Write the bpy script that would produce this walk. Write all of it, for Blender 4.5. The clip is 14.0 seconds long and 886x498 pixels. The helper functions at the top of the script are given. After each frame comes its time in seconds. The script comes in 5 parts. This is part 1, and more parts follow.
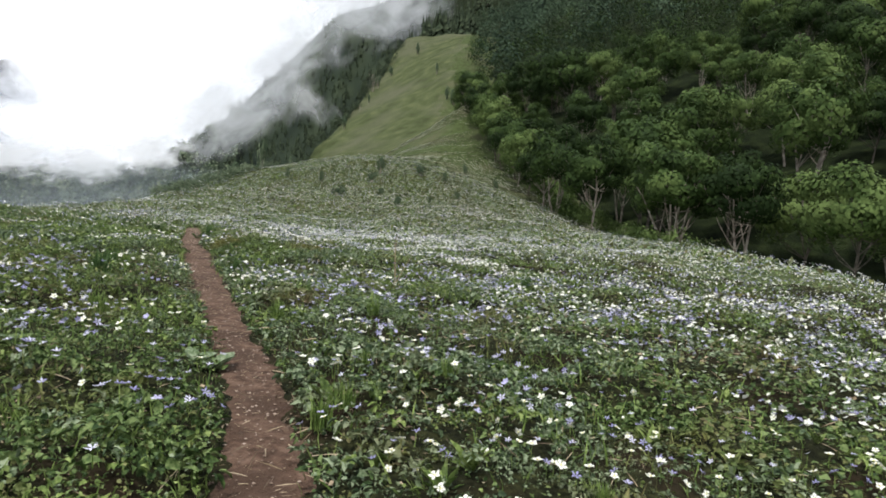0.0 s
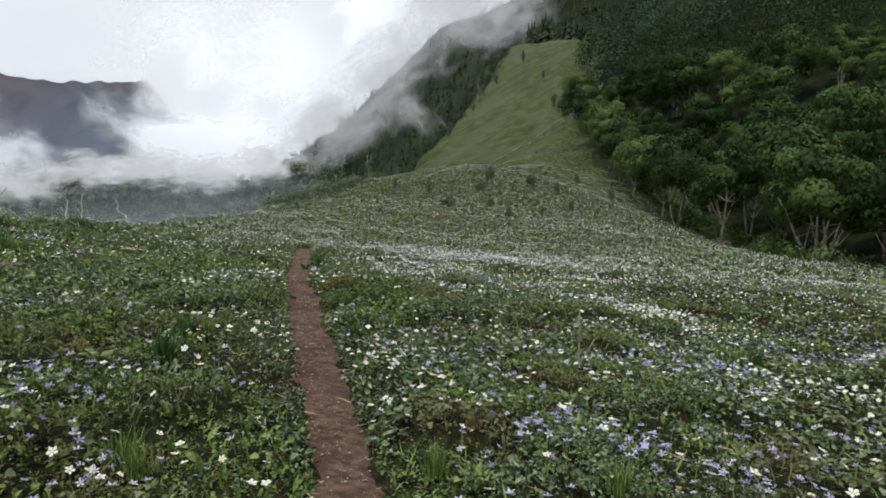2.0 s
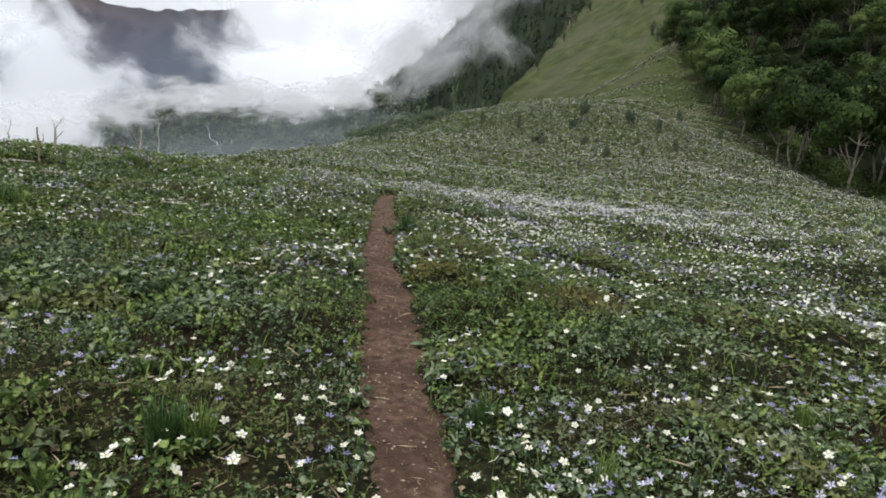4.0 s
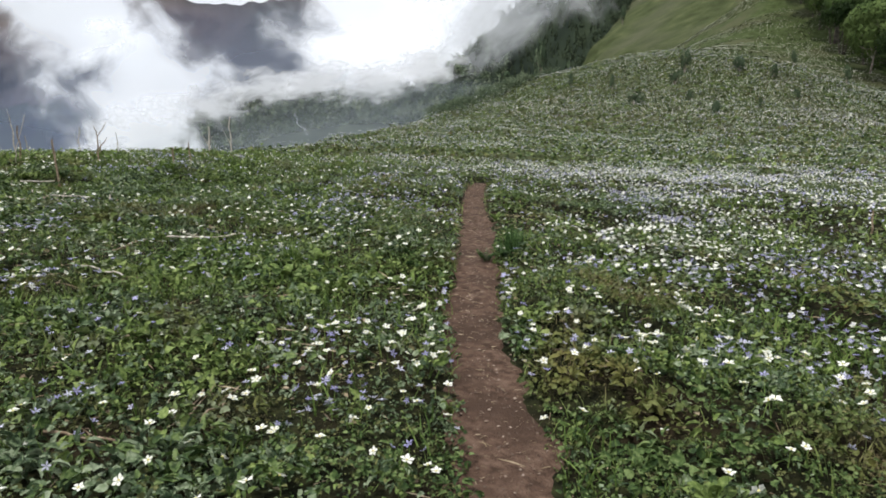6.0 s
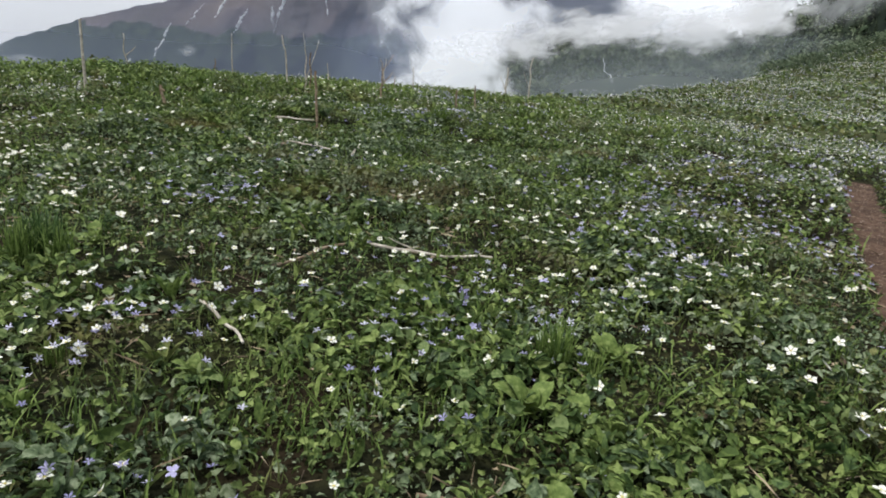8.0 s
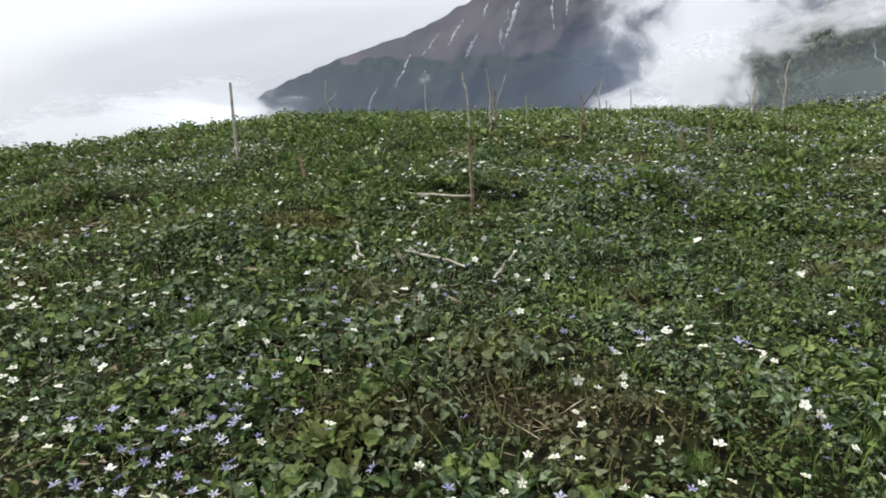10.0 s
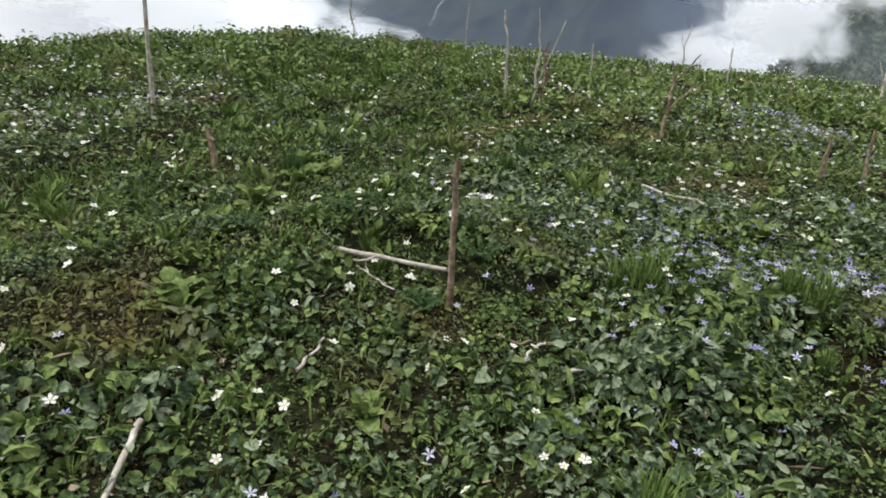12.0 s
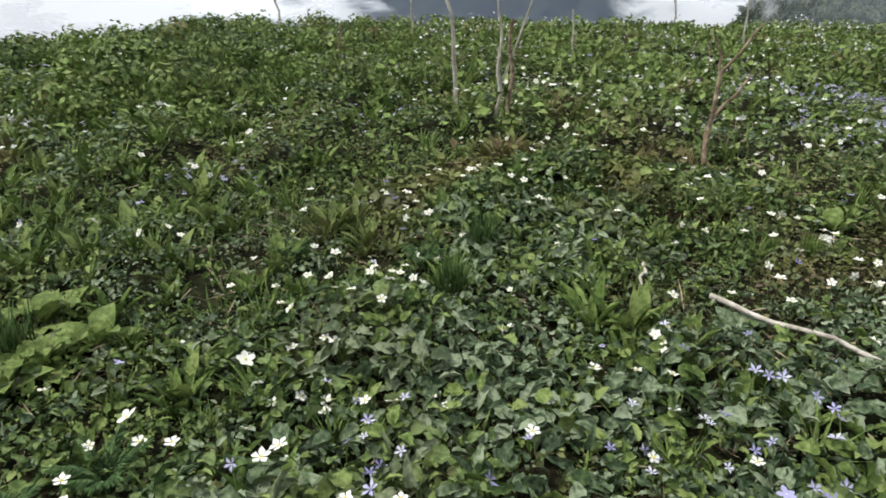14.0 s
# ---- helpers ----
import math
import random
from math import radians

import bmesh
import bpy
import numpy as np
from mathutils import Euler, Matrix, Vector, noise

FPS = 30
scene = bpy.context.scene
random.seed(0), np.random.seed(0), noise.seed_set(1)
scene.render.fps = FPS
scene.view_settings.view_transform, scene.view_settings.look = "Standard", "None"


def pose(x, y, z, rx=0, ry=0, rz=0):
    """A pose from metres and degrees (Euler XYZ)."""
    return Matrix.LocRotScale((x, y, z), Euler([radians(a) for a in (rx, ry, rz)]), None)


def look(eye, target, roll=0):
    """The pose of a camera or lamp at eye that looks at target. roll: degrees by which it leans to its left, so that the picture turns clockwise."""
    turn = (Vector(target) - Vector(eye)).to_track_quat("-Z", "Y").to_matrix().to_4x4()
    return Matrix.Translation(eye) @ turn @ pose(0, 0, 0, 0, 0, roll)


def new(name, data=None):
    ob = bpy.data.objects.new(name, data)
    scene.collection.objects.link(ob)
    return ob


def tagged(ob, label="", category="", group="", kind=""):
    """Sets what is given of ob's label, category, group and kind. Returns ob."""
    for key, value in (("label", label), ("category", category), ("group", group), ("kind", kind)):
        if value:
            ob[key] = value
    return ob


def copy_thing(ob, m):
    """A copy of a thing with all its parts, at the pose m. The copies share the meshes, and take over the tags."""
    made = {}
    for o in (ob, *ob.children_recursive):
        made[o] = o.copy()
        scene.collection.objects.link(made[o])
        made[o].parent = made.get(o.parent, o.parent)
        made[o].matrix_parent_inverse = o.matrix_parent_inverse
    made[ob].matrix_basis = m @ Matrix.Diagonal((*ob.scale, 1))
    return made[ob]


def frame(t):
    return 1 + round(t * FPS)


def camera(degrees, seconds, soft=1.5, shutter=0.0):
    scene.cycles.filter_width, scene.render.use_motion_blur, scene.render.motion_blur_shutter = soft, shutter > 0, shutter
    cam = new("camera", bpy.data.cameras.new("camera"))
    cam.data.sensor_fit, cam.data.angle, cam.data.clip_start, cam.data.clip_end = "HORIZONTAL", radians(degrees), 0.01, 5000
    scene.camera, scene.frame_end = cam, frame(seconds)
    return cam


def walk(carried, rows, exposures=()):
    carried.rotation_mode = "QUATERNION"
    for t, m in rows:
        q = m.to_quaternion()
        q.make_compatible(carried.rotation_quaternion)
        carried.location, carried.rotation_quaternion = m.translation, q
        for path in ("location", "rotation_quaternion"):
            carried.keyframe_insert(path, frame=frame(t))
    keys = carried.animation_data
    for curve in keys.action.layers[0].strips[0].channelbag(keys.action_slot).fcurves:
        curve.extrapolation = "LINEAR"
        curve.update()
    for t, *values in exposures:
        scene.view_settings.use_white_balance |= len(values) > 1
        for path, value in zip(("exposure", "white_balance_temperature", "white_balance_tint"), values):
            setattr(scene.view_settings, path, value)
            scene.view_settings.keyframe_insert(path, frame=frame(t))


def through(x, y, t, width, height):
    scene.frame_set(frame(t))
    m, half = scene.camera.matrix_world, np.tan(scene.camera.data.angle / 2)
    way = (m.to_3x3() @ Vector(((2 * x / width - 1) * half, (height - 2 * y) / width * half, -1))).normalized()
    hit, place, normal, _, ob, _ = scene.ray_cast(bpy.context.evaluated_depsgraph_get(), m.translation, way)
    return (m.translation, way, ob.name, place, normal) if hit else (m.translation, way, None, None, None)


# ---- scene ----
cam = camera(68.40, 14.0, soft=1.8)
PATH = [
    (0, (2.334, 3.509, 1.547), (1.633, 6.423, 1.396), 1.90),
    (0.5, (1.950, 3.994, 1.592), (0.829, 6.768, 1.365), 1.56),
    (1, (1.593, 4.488, 1.736), (0.529, 7.288, 1.575), -0.13),
    (1.5, (1.291, 5.097, 1.827), (0.263, 7.907, 1.610), -1.86),
    (2, (0.907, 5.640, 1.862), (-0.237, 8.410, 1.734), 2.01),
    (2.5, (0.514, 6.216, 1.941), (-0.340, 9.088, 1.781), 2.49),
    (3, (0.057, 6.905, 1.979), (-0.880, 9.734, 1.641), 1.62),
    (3.2, (-0.130, 7.100, 2.030), (-1.219, 9.869, 1.645), 2.41),
    (5.3, (-1.729, 9.506, 2.175), (-3.338, 11.989, 1.681), 2.63),
    (5.5, (-1.937, 9.738, 2.242), (-3.563, 12.198, 1.692), 1.98),
    (6, (-2.438, 10.315, 2.250), (-4.210, 12.665, 1.666), -1.33),
    (6.5, (-2.868, 10.830, 2.304), (-4.930, 12.922, 1.695), 1.76),
    (7, (-3.508, 11.278, 2.404), (-5.740, 13.166, 1.732), 0.37),
    (7.5, (-4.052, 11.775, 2.303), (-6.514, 13.349, 1.624), 0.07),
    (8, (-4.702, 12.207, 2.298), (-7.241, 13.572, 1.467), 2.97),
    (8.5, (-5.278, 12.512, 2.452), (-7.938, 13.608, 1.604), 7.08),
    (9, (-5.852, 12.840, 2.474), (-8.617, 13.719, 1.709), 3.23),
    (9.2, (-6.082, 13.014, 2.499), (-8.897, 13.747, 1.766), 1.35),
    (11.3, (-9.101, 14.331, 2.684), (-11.951, 14.291, 1.750), -0.31),
    (11.5, (-9.433, 14.409, 2.652), (-12.291, 14.336, 1.743), 3.10),
    (12, (-10.121, 14.483, 2.829), (-12.898, 14.674, 1.711), 3.57),
    (12.5, (-10.747, 14.640, 2.781), (-13.517, 14.901, 1.659), -1.21),
    (13, (-11.372, 14.777, 2.852), (-14.116, 14.899, 1.645), -2.63),
    (13.5, (-12.053, 14.876, 2.833), (-14.819, 15.124, 1.700), 2.17),
    (14, (-12.760, 15.047, 2.782), (-15.478, 15.296, 1.538), -1.03),
]
EXPOSURE = [(0, 0.36), (0.5, -0.05), (1.0, -0.14), (3.2, -0.14), (5.5, 0.2), (6.5, 0.0), (7.5, 0.04), (8.5, 0.06), (9.2, 0.12), (11.4, 0.02), (12.0, 0.12), (12.5, 0.3), (13.0, 0.18), (13.5, 0.14), (14.0, 0.22)]
walk(cam, [(t, look(e, a, r)) for t, e, a, r in PATH], EXPOSURE)

# ---- light ----
SUN_TURN, SUN_HEIGHT = 190.0, 64.0      # degrees: heading of the sun (clockwise from +y), height
world = bpy.data.worlds.new("overcast_sky")
scene.world = world
world.use_nodes = True
wn, wl = world.node_tree.nodes, world.node_tree.links
wn.clear()
w_out = wn.new("ShaderNodeOutputWorld")
w_sky = wn.new("ShaderNodeTexSky")
w_sky.sky_type, w_sky.sun_disc = "NISHITA", False
w_sky.sun_elevation, w_sky.sun_rotation = radians(SUN_HEIGHT), radians(SUN_TURN)
w_bg = wn.new("ShaderNodeBackground")
w_bg.inputs["Strength"].default_value = 0.10
w_cloud = wn.new("ShaderNodeBackground")
w_cloud.inputs["Strength"].default_value = 1.08
w_co = wn.new("ShaderNodeTexCoord")
w_map = wn.new("ShaderNodeMapping")
w_map.inputs["Scale"].default_value = (1.0, 1.0, 2.6)
w_noise = wn.new("ShaderNodeTexNoise")
w_noise.inputs["Scale"].default_value, w_noise.inputs["Detail"].default_value = 3.2, 7.0
w_ramp = wn.new("ShaderNodeValToRGB")
w_ramp.color_ramp.elements[0].position, w_ramp.color_ramp.elements[1].position = 0.3, 0.62
w_ramp.color_ramp.elements[0].color = (0.88, 0.915, 0.975, 1)
w_ramp.color_ramp.elements[1].color = (0.95, 0.975, 1.02, 1)
w_mix = wn.new("ShaderNodeMixShader")
w_mix.inputs[0].default_value = 0.88
wl.new(w_co.outputs["Generated"], w_map.inputs["Vector"])
wl.new(w_map.outputs["Vector"], w_noise.inputs["Vector"])
wl.new(w_noise.outputs["Fac"], w_ramp.inputs["Fac"])
wl.new(w_ramp.outputs["Color"], w_cloud.inputs["Color"])
wl.new(w_sky.outputs["Color"], w_bg.inputs["Color"])
wl.new(w_bg.outputs["Background"], w_mix.inputs[1])
wl.new(w_cloud.outputs["Background"], w_mix.inputs[2])
wl.new(w_mix.outputs["Shader"], w_out.inputs["Surface"])

sun = new("sun", bpy.data.lights.new("sun", "SUN"))
sun.data.energy, sun.data.angle, sun.data.color = 3.05, radians(8), (1.0, 0.96, 0.9)
_a, _h = radians(SUN_TURN), radians(SUN_HEIGHT)
sun.matrix_world = look((math.sin(_a) * math.cos(_h) * 100, math.cos(_a) * math.cos(_h) * 100, math.sin(_h) * 100), (0, 0, 0))


# ---- materials ----
def material(name, colours, scale=5.0, rough=0.8, bump=0.0, bump_scale=None, detail=6.0, island=0.0, through=0.0,
             second=None, second_scale=1.0, second_at=(0.45, 0.6), spec=0.3, coords="Object", each=0.0):
    """A rough surface: a noise ramp through colours, a second coarse patch colour, relief, hue shifts by island, and light through thin leaves."""
    m = bpy.data.materials.new(name)
    m.use_nodes = True
    n, l = m.node_tree.nodes, m.node_tree.links
    b = n["Principled BSDF"]
    b.inputs["Roughness"].default_value = rough
    b.inputs["Specular IOR Level"].default_value = spec
    co = n.new("ShaderNodeTexCoord")
    tex = n.new("ShaderNodeTexNoise")
    tex.inputs["Scale"].default_value, tex.inputs["Detail"].default_value = scale, detail
    l.new(co.outputs[coords], tex.inputs["Vector"])
    ramp = n.new("ShaderNodeValToRGB")
    el = ramp.color_ramp.elements
    while len(el) < len(colours):
        el.new(0.5)
    for i, c in enumerate(colours):
        el[i].position = 0.3 + 0.4 * i / max(1, len(colours) - 1)
        el[i].color = (*c, 1)
    colour = ramp.outputs["Color"]
    if island:
        geo = n.new("ShaderNodeNewGeometry")
        add = n.new("ShaderNodeMath")
        add.operation = "MULTIPLY_ADD"
        add.inputs[1].default_value, add.inputs[2].default_value = island, -island / 2 - each / 2
        l.new(geo.outputs["Random Per Island"], add.inputs[0])
        plus = n.new("ShaderNodeMath")
        l.new(add.outputs[0], plus.inputs[0])
        l.new(tex.outputs["Fac"], plus.inputs[1])
        value = plus.outputs[0]
        if each:
            info, more = n.new("ShaderNodeObjectInfo"), n.new("ShaderNodeMath")
            more.operation = "MULTIPLY_ADD"
            more.inputs[1].default_value = each
            l.new(info.outputs["Random"], more.inputs[0])
            l.new(value, more.inputs[2])
            value = more.outputs[0]
        l.new(value, ramp.inputs["Fac"])
    else:
        l.new(tex.outputs["Fac"], ramp.inputs["Fac"])
    if second:
        t2 = n.new("ShaderNodeTexNoise")
        t2.inputs["Scale"].default_value, t2.inputs["Detail"].default_value = second_scale, 5.0
        l.new(co.outputs[coords], t2.inputs["Vector"])
        r2 = n.new("ShaderNodeMapRange")
        r2.inputs["From Min"].default_value, r2.inputs["From Max"].default_value = second_at
        l.new(t2.outputs["Fac"], r2.inputs["Value"])
        mix = n.new("ShaderNodeMix")
        mix.data_type = "RGBA"
        mix.inputs["B"].default_value = (*second, 1)
        l.new(r2.outputs["Result"], mix.inputs["Factor"])
        l.new(colour, mix.inputs["A"])
        colour = mix.outputs["Result"]
    l.new(colour, b.inputs["Base Color"])
    if bump:
        t3 = n.new("ShaderNodeTexNoise")
        t3.inputs["Scale"].default_value, t3.inputs["Detail"].default_value = bump_scale or scale * 4, 8.0
        l.new(co.outputs[coords], t3.inputs["Vector"])
        bp = n.new("ShaderNodeBump")
        bp.inputs["Strength"].default_value = bump
        bp.inputs["Distance"].default_value = 0.02 if scale > 1 else 1.0
        l.new(t3.outputs["Fac"], bp.inputs["Height"])
        l.new(bp.outputs["Normal"], b.inputs["Normal"])
    if through:
        tr = n.new("ShaderNodeBsdfTranslucent")
        l.new(colour, tr.inputs["Color"])
        mx = n.new("ShaderNodeMixShader")
        mx.inputs[0].default_value = through
        l.new(b.outputs[0], mx.inputs[1])
        l.new(tr.outputs[0], mx.inputs[2])
        l.new(mx.outputs[0], n["Material Output"].inputs["Surface"])
    return m


# dark soil, blackened further: shade between the leaves is put into its colour
M_SHADED_TURF = material("shaded_turf", [(0.006, 0.007, 0.004), (0.015, 0.017, 0.008), (0.034, 0.037, 0.015)], 14.0, 0.95, 0.9, 45,
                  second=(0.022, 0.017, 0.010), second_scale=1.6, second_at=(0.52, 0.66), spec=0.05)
M_RIDGE = material("ridge_grass", [(0.024, 0.035, 0.012), (0.045, 0.061, 0.022), (0.075, 0.092, 0.04)], 1.5, 0.95, 0.6, 8,
                   second=(0.07, 0.073, 0.04), second_scale=0.12, second_at=(0.45, 0.62), spec=0.05)
M_STEEP = material("steep_grass", [(0.041, 0.052, 0.022), (0.063, 0.078, 0.033), (0.095, 0.110, 0.051)], 0.25, 0.95, 0.6, 6,
                   second=(0.09, 0.097, 0.058), second_scale=0.045, second_at=(0.45, 0.65), spec=0.05)
# forest floor with the trees' shade put into its near-black colour
M_SHADED_WOODFLOOR = material("shaded_wood_floor", [(0.006, 0.009, 0.005), (0.011, 0.016, 0.007), (0.02, 0.028, 0.011)], 0.6, 0.95, 0.5, 4, spec=0.03)
M_SOIL = material("path_soil", [(0.044, 0.027, 0.019), (0.096, 0.060, 0.043), (0.152, 0.100, 0.074)], 16.0, 0.95, 1.0, 70,
                  second=(0.062, 0.039, 0.028), second_scale=2.2, spec=0.1)


# ---- ground ----
def pchip(xs, ys):
    """A smooth curve through a few heights or places, without overshoot."""
    xs, ys = np.array(xs, float), np.array(ys, float)
    h, d = np.diff(xs), np.diff(ys) / np.diff(xs)
    m = np.zeros(len(xs))
    m[0], m[-1] = d[0], d[-1]
    for i in range(1, len(xs) - 1):
        if d[i - 1] * d[i] > 0:
            w1, w2 = 2 * h[i] + h[i - 1], h[i] + 2 * h[i - 1]
            m[i] = (w1 + w2) / (w1 / d[i - 1] + w2 / d[i])

    def f(x):
        x = np.clip(x, xs[0], xs[-1])
        i = np.clip(np.searchsorted(xs, x) - 1, 0, len(xs) - 2)
        t = (x - xs[i]) / h[i]
        return (ys[i] * (1 + 2 * t) * (1 - t) ** 2 + h[i] * m[i] * t * (1 - t) ** 2
                + ys[i + 1] * t * t * (3 - 2 * t) + h[i] * m[i + 1] * t * t * (t - 1))
    return f


def smooth(a, b, x):
    t = np.clip((np.asarray(x, float) - a) / (b - a), 0, 1)
    return t * t * (3 - 2 * t)


_hash_a = np.random.RandomState(5).rand(256, 256)


def value_noise(x, y, size, octaves=4, seed=0):
    """Smooth noise from 0 to 1 over the plan, its coarsest lumps of that size."""
    x, y = np.asarray(x, float) / size + 37.3 * seed + 511, np.asarray(y, float) / size + 71.7 * seed + 317
    total, amp, norm = 0.0, 1.0, 0.0
    for o in range(octaves):
        xi, yi = np.floor(x).astype(int), np.floor(y).astype(int)
        fx, fy = x - xi, y - yi
        fx, fy = fx * fx * (3 - 2 * fx), fy * fy * (3 - 2 * fy)
        v = _hash_a
        a, b = v[xi % 256, yi % 256], v[(xi + 1) % 256, yi % 256]
        c, d = v[xi % 256, (yi + 1) % 256], v[(xi + 1) % 256, (yi + 1) % 256]
        total = total + amp * ((a * (1 - fx) + b * fx) * (1 - fy) + (c * (1 - fx) + d * fx) * fy)
        norm += amp
        amp *= 0.5
        x, y = x * 2.03 + 11.1, y * 2.03 + 5.7
    return total / norm


# the ridge: its western edge, its middle and its eastern side, along y
RIDGE_Y = [-60, 0, 15, 28, 43, 58, 72, 86, 100, 118, 135, 150, 175, 210, 255, 290, 320, 350, 700, 1500]
WEST_X = pchip(RIDGE_Y, [-20, -24, -25, -27, -31, -34.5, -36, -41, -47, -48, -46, -60, -77, -80, -82.5, -86, -88, -92, -160, -330])
WEST_Z = pchip(RIDGE_Y, [-1.0, 0.6, 1.2, 0.95, 1.65, 3.6, 6.2, 6.6, 5.4, 7.0, 10.5, 13.5, 19.5, 34.5, 60.5, 82, 88, 95, 250, 500])
MID_X = pchip(RIDGE_Y, [-6, -8, -10, -10, -12, -17, -21.8, -24.5, -25, -24.5, -25.8, -32.5, -42.5, -47.3, -52.8, -57.3, -60, -66, -138, -300])
MID_Z = pchip(RIDGE_Y, [-1.5, 0.8, 1.2, 0.45, 0.8, 3.2, 7.6, 8.8, 10.2, 16.5, 24.4, 21.5, 29.0, 49.3, 69.2, 82.9, 86, 96, 285, 540])
EAST_X = pchip(RIDGE_Y, [8, 7, 7, 8, 8, 6, -1.3, -5.5, -9.6, -16, -22.2, -25.3, -30.9, -38.5, -46.1, -52.9, -56, -60, -130, -290])
EAST_Z = pchip(RIDGE_Y, [-3, -0.1, 0.05, 0.1, 0.1, -0.4, 1.9, 4.8, 8.4, 15.5, 22.7, 21.5, 29.5, 47.7, 69, 81.8, 85, 96, 292, 560])

# the trodden path in plan, from the start of the walk onwards
TRAIL = [(2.6, 2.6), (1.05, 5.8), (0.45, 6.86), (-0.35, 7.92), (-1.85, 9.9), (-2.52, 10.75), (-3.06, 11.5), (-3.95, 12.75),
         (-4.8, 13.8), (-6.1, 15.75), (-7.2, 17.4), (-8.15, 18.7), (-9.9, 21.5), (-10.3, 22.2)]
_trail_len = [0.0]
for _p, _q in zip(TRAIL, TRAIL[1:]):
    _trail_len.append(_trail_len[-1] + math.dist(_p, _q))
TRAIL_X = pchip(_trail_len, [p[0] for p in TRAIL])
TRAIL_Y = pchip(_trail_len, [p[1] for p in TRAIL])
_s = np.linspace(0, _trail_len[-1], 400)
_tx, _ty = TRAIL_X(_s), TRAIL_Y(_s)


def off_trail(x, y):
    """Distance in plan from the middle of the trodden path."""
    x, y = np.asarray(x, float).ravel(), np.asarray(y, float).ravel()
    out = np.full(len(x), 99.0)
    near = (x > -18) & (x < 6) & (y > 0) & (y < 32)
    idx = np.nonzero(near)[0]
    for k in range(0, len(idx), 20000):
        j = idx[k:k + 20000]
        out[j] = np.sqrt(((x[j, None] - _tx) ** 2 + (y[j, None] - _ty) ** 2).min(1))
    return out


def near_slope(x, y):
    """The gentle slope of the meadow that is walked over."""
    u, v = np.asarray(x, float) / 10, (np.asarray(y, float) - 12) / 10
    return NEAR[0] + NEAR[1] * u + NEAR[2] * v + NEAR[3] * u * u + NEAR[4] * u * v + NEAR[5] * v * v + NEAR[6] * u ** 3 + NEAR[7] * u * u * v + NEAR[8] * u * v * v + NEAR[9] * v ** 3


NEAR = [0.5958, -0.794, -0.0633, -0.097, 0.1241, -0.1168, 0.0415, 0.141, 0.2202, 0.0543]


def hill(x, y):
    """Height of the bare land at a place in the plan."""
    x, y = np.asarray(x, float), np.asarray(y, float)
    wx, mx, ex = WEST_X(y) + 9 * smooth(95, 180, y) * (value_noise(y, y * 0, 22.0, 4, 81) - 0.5), MID_X(y), EAST_X(y)
    wz, mz, ez = WEST_Z(y), MID_Z(y), EAST_Z(y)
    s1, s2 = (mz - wz) / (mx - wx), (ez - mz) / (ex - mx)
    sm = 0.5 * (s1 + s2)
    sharp = smooth(105, 128, y)        # a rounded back in the meadow, a sharp crest above it
    sa_, sb_ = sm + (s1 - sm) * 0.9 * sharp, sm + (s2 - sm) * 0.9 * sharp
    t = np.clip((x - wx) / (mx - wx), 0, 1)
    h1 = mx - wx
    za = wz * (1 + 2 * t) * (1 - t) ** 2 + h1 * s1 * t * (1 - t) ** 2 + mz * t * t * (3 - 2 * t) + h1 * sa_ * t * t * (t - 1)
    t = np.clip((x - mx) / (ex - mx), 0, 1)
    h2 = ex - mx
    zb = mz * (1 + 2 * t) * (1 - t) ** 2 + h2 * sb_ * t * (1 - t) ** 2 + ez * t * t * (3 - 2 * t) + h2 * s2 * t * t * (t - 1)
    z = np.where(x < mx, za, zb)
    w = np.maximum(wx - x, 0)          # the steep western flank
    z = z - np.where(w > 0, (0.85 + 1.3 * smooth(95, 200, y)) * w - np.where(y < 70, 4.0, 0.8) * (1 - np.exp(-w / 6.0)), 0)
    e = np.maximum(x - ex, 0)          # the eastern side, down into the wood and up again
    k = smooth(52, 80, y)
    z = z - (9.0 - 5.0 * k) * (1 - np.exp(-e / (30.0 - 18.0 * k))) + 0.10 * np.maximum(e - 60, 0) * (1 - k)
    z = z + k * 26.0 * (1 - np.exp(-np.maximum(e - 9, 0) / 55.0))
    far = np.hypot(x + 9, y - 13)
    k = smooth(16.0, 26.0, far)
    z = np.where(far < 26.0, near_slope(np.clip(x, -36, 18), np.clip(y, -14, 40)) * (1 - k) + z * k, z)
    z = z + (value_noise(x, y, 14.0, 4, 3) - 0.5) * np.clip((far - 24) * 0.02, 0, 3.0)
    return np.maximum(z, -420 + 60 * value_noise(x, y, 300, 3, 8))


def tuft(x, y):
    """Height of the low uneven plant cover, in hummocks and hollows."""
    a = value_noise(x, y, 0.55, 3, 1)
    b = value_noise(x, y, 2.3, 3, 2)
    return 0.23 * smooth(0.35, 0.75, a) * smooth(0.2, 0.7, b) + 0.02


def ground_z(x, y):
    """Height of the soil: the land with low hummocks and the trodden path worn into it."""
    x, y = np.asarray(x, float), np.asarray(y, float)
    shape = x.shape
    d = off_trail(x, y).reshape(shape)
    w = smooth(0.17, 0.5, d)
    return hill(x, y) + (0.45 * tuft(x, y) + 0.035 * (value_noise(x, y, 0.16, 2, 4) - 0.5)) * w - 0.05 * (1 - w)


def part(name, bm, mat, parent=None, label=""):
    """Links a bmesh as one mesh object, under a thing or a part where one is given."""
    me = bpy.data.meshes.new(name)
    bm.to_mesh(me)
    bm.free()
    me.materials.append(mat)
    ob = new(name, me)
    ob.parent = parent
    if label:
        ob["label"] = label
    return ob


